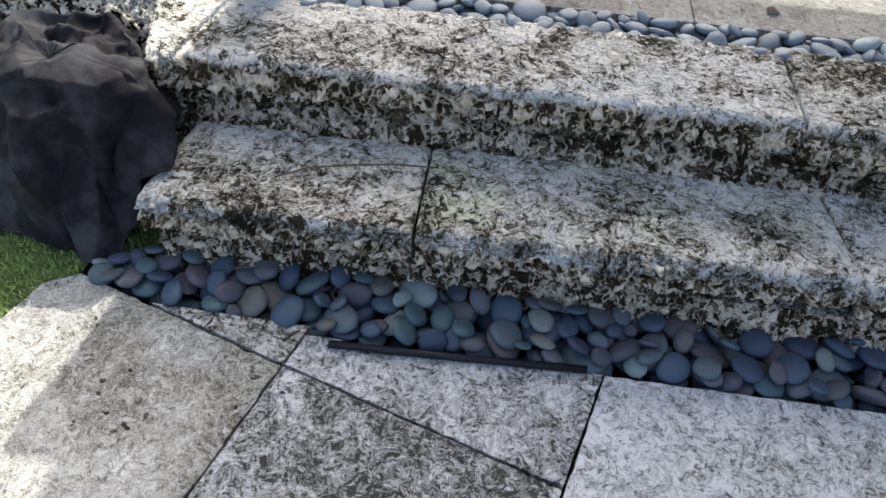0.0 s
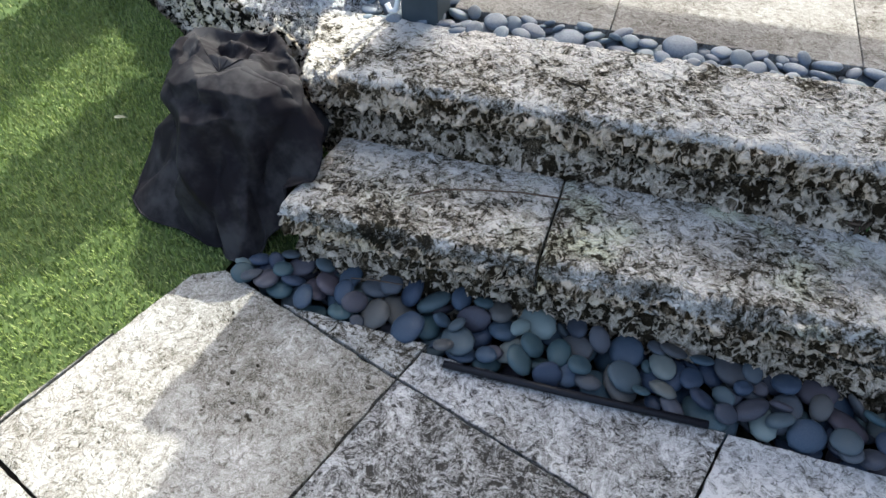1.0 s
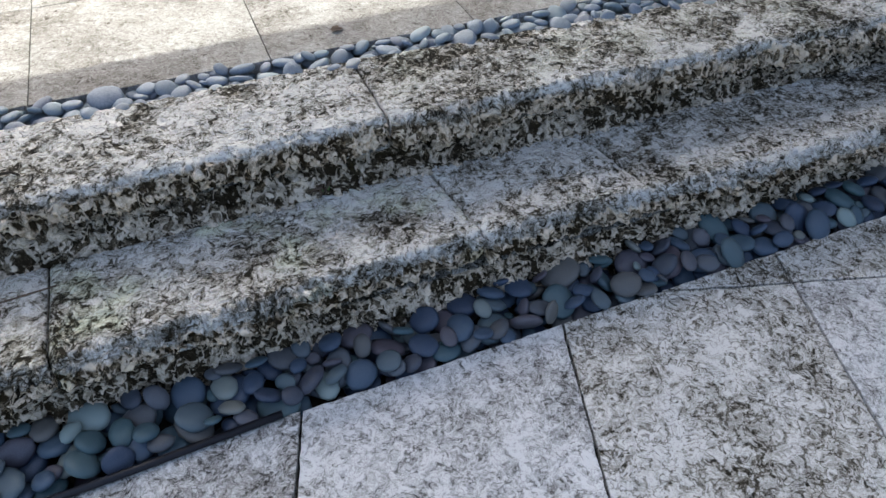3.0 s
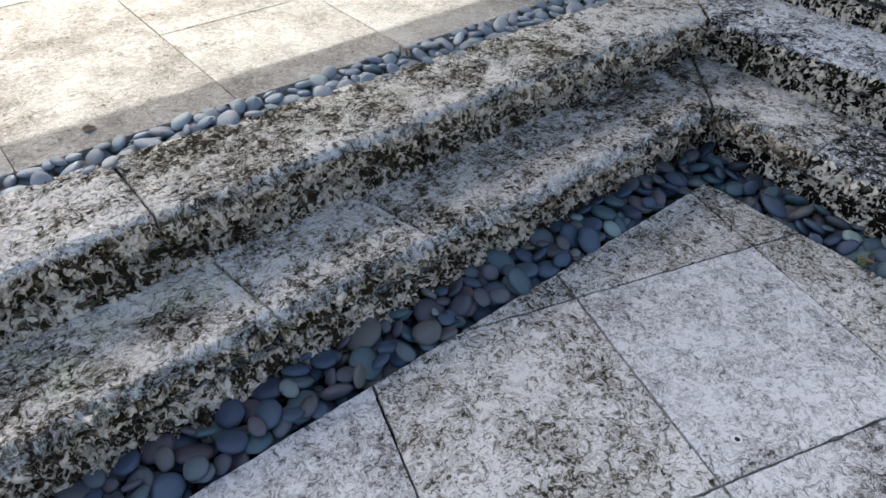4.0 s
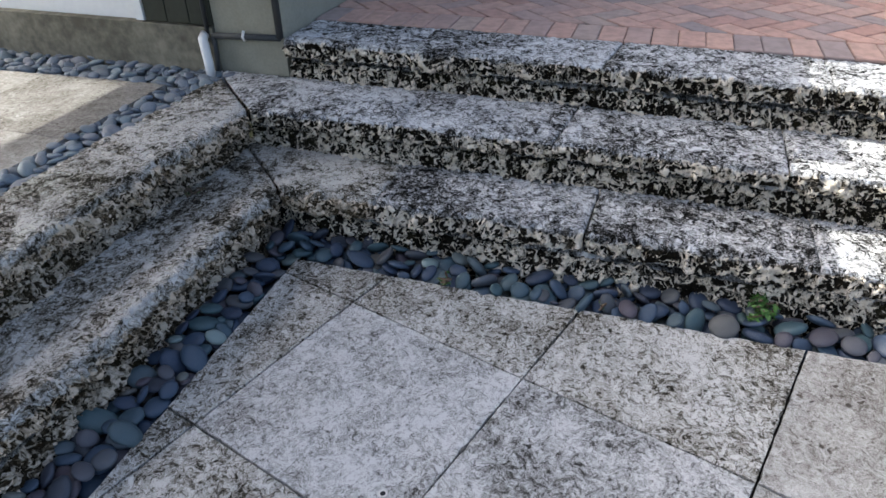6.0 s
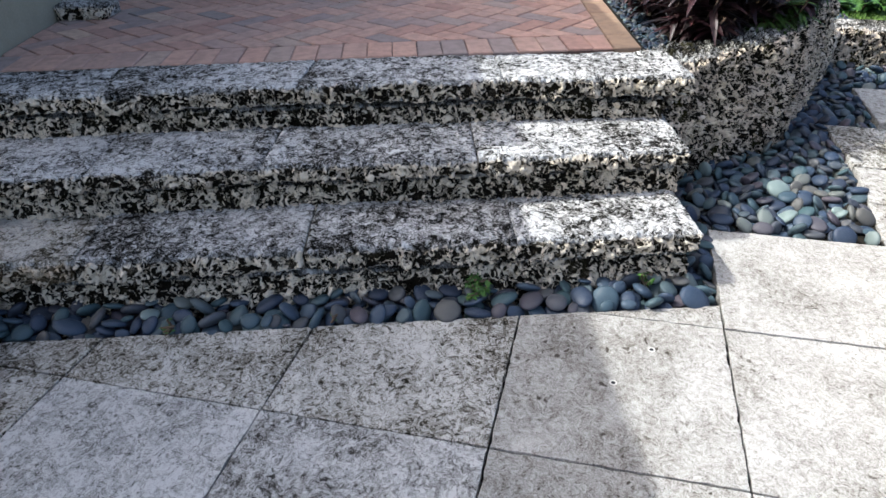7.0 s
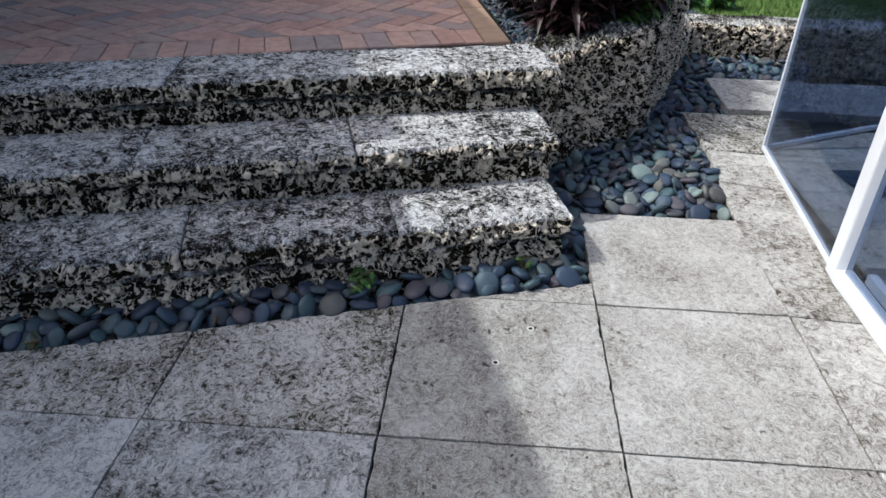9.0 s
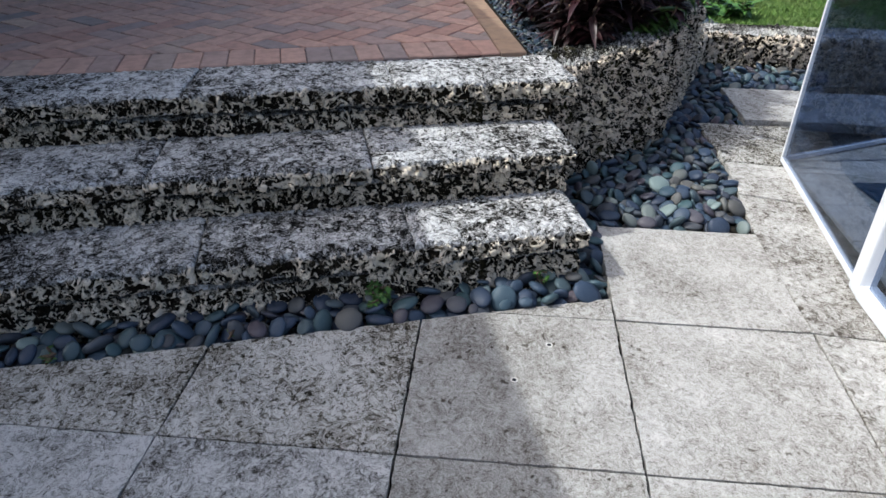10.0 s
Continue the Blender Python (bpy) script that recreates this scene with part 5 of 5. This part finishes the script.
def plug(x, y):
    e = new("paving_plug")
    e.location = (x, y, 0.0)
    for nm, r0, r1, z, mat in (("rim", 0.0065, 0.0110, 0.0030, M["rim"]), ("hole", 0.0, 0.0065, 0.0024, M["rod"])):
        bm = bmesh.new()
        if r0 == 0:
            bm.faces.new([bm.verts.new((r1 * math.cos(a), r1 * math.sin(a), z)) for a in np.linspace(0, 6.283, 20)[:-1]])
        else:
            ins = [bm.verts.new((r0 * math.cos(a), r0 * math.sin(a), z)) for a in np.linspace(0, 6.283, 20)[:-1]]
            out = [bm.verts.new((r1 * math.cos(a), r1 * math.sin(a), z)) for a in np.linspace(0, 6.283, 20)[:-1]]
            for k in range(19):
                bm.faces.new((ins[k], out[k], out[(k + 1) % 19], ins[(k + 1) % 19]))
        ob = part(nm, bm, mat)
        ob.parent = e
    return tagged(e, "small round drilled hole with a pale rim in a paving stone", "hole", group="plugs in the paving")


plug(1.89, 0.121)
plug(2.364, -1.055)
plug(2.49, -1.203)

block = stone("stone_block", -1.17, -0.915, 0, 0, 4.60, 4.60, 0.20, 0.59, 0.078, "y", M["tread_east"], step=0.008, seed=31)
tagged(block, "small rough grey coral block on the brick patio", "stone block")
pool = ring_sheet("pool_water", [(3.295, -2.90), (3.20, -3.30), (2.95, -3.22), (3.04, -2.865)], 0.004, M["water"])
tagged(pool, "dark blue still water seen behind the glass", "water", kind="structure")
pale_leaf = bmesh.new()
leaf(pale_leaf, Vector((-1.155, 1.295, 0.012)), Vector((1, 0.5, 0)), Vector((0, 0, 1)), 0.04, 0.018, 0.1)
tagged(part("fallen_leaf", pale_leaf, M["dry_leaf"]), "small pale dry leaf on the turf", "leaf")

# A dark brown blotch on the stone, made of two small leaf shapes.
dark_blotch = bmesh.new()
leaf(dark_blotch, Vector((1.083, 1.738, 0.340)), Vector((1, 0.35, 0)), Vector((0, 0, 1)), 0.042, 0.030, 0.12)
leaf(dark_blotch, Vector((1.100, 1.748, 0.341)), Vector((-0.2, 1, 0)), Vector((0, 0, 1)), 0.026, 0.018, 0.15)
tagged(part("fallen_leaf", dark_blotch, M["bark"]), "small brown leaf shapes standing in for a dark blotch on the terrace stone", "leaf")

# post and hose at the terrace corner
post = new("fence_post")
post.location = (-0.218, 1.606, 0.345)
bm = bmesh.new()
box(bm, -0.052, 0.052, -0.055, 0.055, -0.03, 1.05, 0.004)
part("shaft", bm, M["post"]).parent = post
bm = bmesh.new()
box(bm, -0.065, 0.065, -0.06, 0.06, 1.05, 1.075, 0.006)
part("cap", bm, M["post"]).parent = post
tagged(post, "square blue-grey painted post standing in pebbles", "post")
hose = part("white_hose", tube([(-0.30, 1.62, 1.0), (-0.30, 1.60, 0.60), (-0.297, 1.585, 0.45), (-0.283, 1.565, 0.385), (-0.287, 1.552, 0.362), (-0.302, 1.55, 0.362), (-0.312, 1.556, 0.378)], 0.008, 10), M["pvc"], smooth=True)
tagged(hose, "white plastic hose looped beside the post", "hose")

# pipes on the house wall
pipes = new("wall_pipes")
pipes.location = (3.49, 1.3, 0.5)


def run_pipe(nm, pts, r, mat, label=""):
    ob = part(nm, tube(pts, r, 12), mat, smooth=True)
    ob.parent = pipes
    ob.matrix_parent_inverse = Matrix.Translation(pipes.location).inverted()
    if label:
        ob["label"] = label


run_pipe("riser_pipe", [(3.488, 1.178, 0.506), (3.488, 1.178, 1.4), (3.488, 1.178, 2.6)], 0.015, M["pipe_dark"])
run_pipe("level_pipe", [(3.488, 1.178, 0.506), (3.488, 1.35, 0.500), (3.488, 1.49, 0.494)], 0.013, M["pipe_dark"])
run_pipe("drop_pipe", [(3.488, 1.495, 0.50), (3.486, 1.50, 0.40), (3.484, 1.505, 0.33)], 0.011, M["pipe_dark"])
run_pipe("copper_pipe", [(3.492, 1.525, 0.50), (3.492, 1.53, 1.2), (3.492, 1.53, 2.4)], 0.010, M["pipe_dark"])
run_pipe("pipe_clip", [(3.486, 1.345, 0.485), (3.472, 1.345, 0.50), (3.486, 1.345, 0.525)], 0.006, M["pvc"], "white plastic pipe clip")
tagged(pipes, "dark painted water pipes along the stucco wall", "pipes")
pvc = part("drain_pipe", tube([(3.425, 1.500, 0.335), (3.435, 1.508, 0.40), (3.448, 1.522, 0.465), (3.456, 1.530, 0.485), (3.488, 1.54, 0.495)], 0.020, 14), M["pvc"], smooth=True)
tagged(pvc, "short white plastic drain pipe ending in pebbles", "pipe")
shutter = new("shutter")
shutter.location = (3.52, 1.68, 0.53)
for k in range(3):
    bm = bmesh.new()
    box(bm, 3.505, 3.538, 1.503 + 0.113 * k, 1.503 + 0.113 * (k + 1) - 0.004, 0.53, 2.6, 0.003)
    ob = part("board", bm, M["shutter"])
    ob.parent = shutter
    ob.matrix_parent_inverse = Matrix.Translation(shutter.location).inverted()
tagged(shutter, "dark green board shutter on the house wall", "shutter")
bm = bmesh.new()
box(bm, 3.50, 3.54, 1.845, 1.885, 0.53, 2.6, 0.003)
tagged(part("trim", bm, M["white"]), "white painted trim beside the shutter", "trim", kind="structure")


# ---- glass enclosure ----
def glass():
    n = Nodes("tinted clear glass")
    t = n.t
    clear = n.add("ShaderNodeBsdfTransparent", {"Color": (0.54, 0.60, 0.70, 1.0)})
    gloss = n.add("ShaderNodeBsdfGlossy", {"Color": (1, 1, 1, 1), "Roughness": 0.01})
    facing = n.add("ShaderNodeLayerWeight", {"Blend": 0.5}).outputs["Facing"]
    shine = n.math("ADD", 0.035, n.math("MULTIPLY", n.math("POWER", facing, 4.0), 0.45))
    mixer = n.add("ShaderNodeMixShader", {0: shine, 1: clear.outputs[0], 2: gloss.outputs[0]})
    t.links.new(mixer.outputs[0], t.nodes["Material Output"].inputs["Surface"])
    return n.mat


M["glass"] = glass()
screen = new("glass_screen")
GC, GP, GR, GL = Vector((3.565, -2.745, 0)), Vector((2.585, -2.345, 0)), Vector((3.71, -3.60, 0)), Vector((1.55, -2.03, 0))
screen.location = GP


def bar(nm, p, q, width, z0, z1, mat, label="", shift=0.0):
    """A straight upright plate or bar from p to q."""
    d = (q - p)
    m = Matrix.Translation(p) @ Matrix.Rotation(math.atan2(d.y, d.x), 4, "Z")
    bm = bmesh.new()
    box(bm, 0, d.length, -width / 2 + shift, width / 2 + shift, z0, z1, min(width, z1 - z0) * 0.12, m)
    ob = part(nm, bm, mat, None, label)
    ob.parent = screen
    ob.matrix_parent_inverse = Matrix.Translation(screen.location).inverted()
    return ob


U = (GP - GC).normalized()
bar("pane", GC, GP, 0.012, 0.022, 2.2, M["glass"]).visible_shadow = False
bar("pane", GC, GR, 0.012, 0.022, 2.2, M["glass"]).visible_shadow = False
bar("bottom_channel", GC, GP, 0.022, 0.0, 0.022, M["frame"])
bar("bottom_channel", GC, GR, 0.022, 0.0, 0.022, M["frame"])
bar("corner_post", GC - U * 0.008, GC + U * 0.008, 0.018, 0.0, 2.2, M["frame"])
bar("door_post", GP - U * 0.005, GP + U * 0.07, 0.055, 0.0, 2.2, M["frame"])
bar("sill", GP + U * 0.07, GP + (GL - GP), 0.06, 0.0, 0.05, M["frame"])
bar("sash_rail", GP + U * 0.07 + Vector((-0.03, -0.09, 0)), GL + Vector((-0.03, -0.09, 0)), 0.03, 0.0, 0.04, M["frame"])
bar("pane", GP + U * 0.09, GL, 0.010, 0.05, 2.2, M["glass"]).visible_shadow = False
tagged(screen, "white-framed clear glass screen standing on the paving", "glass screen")
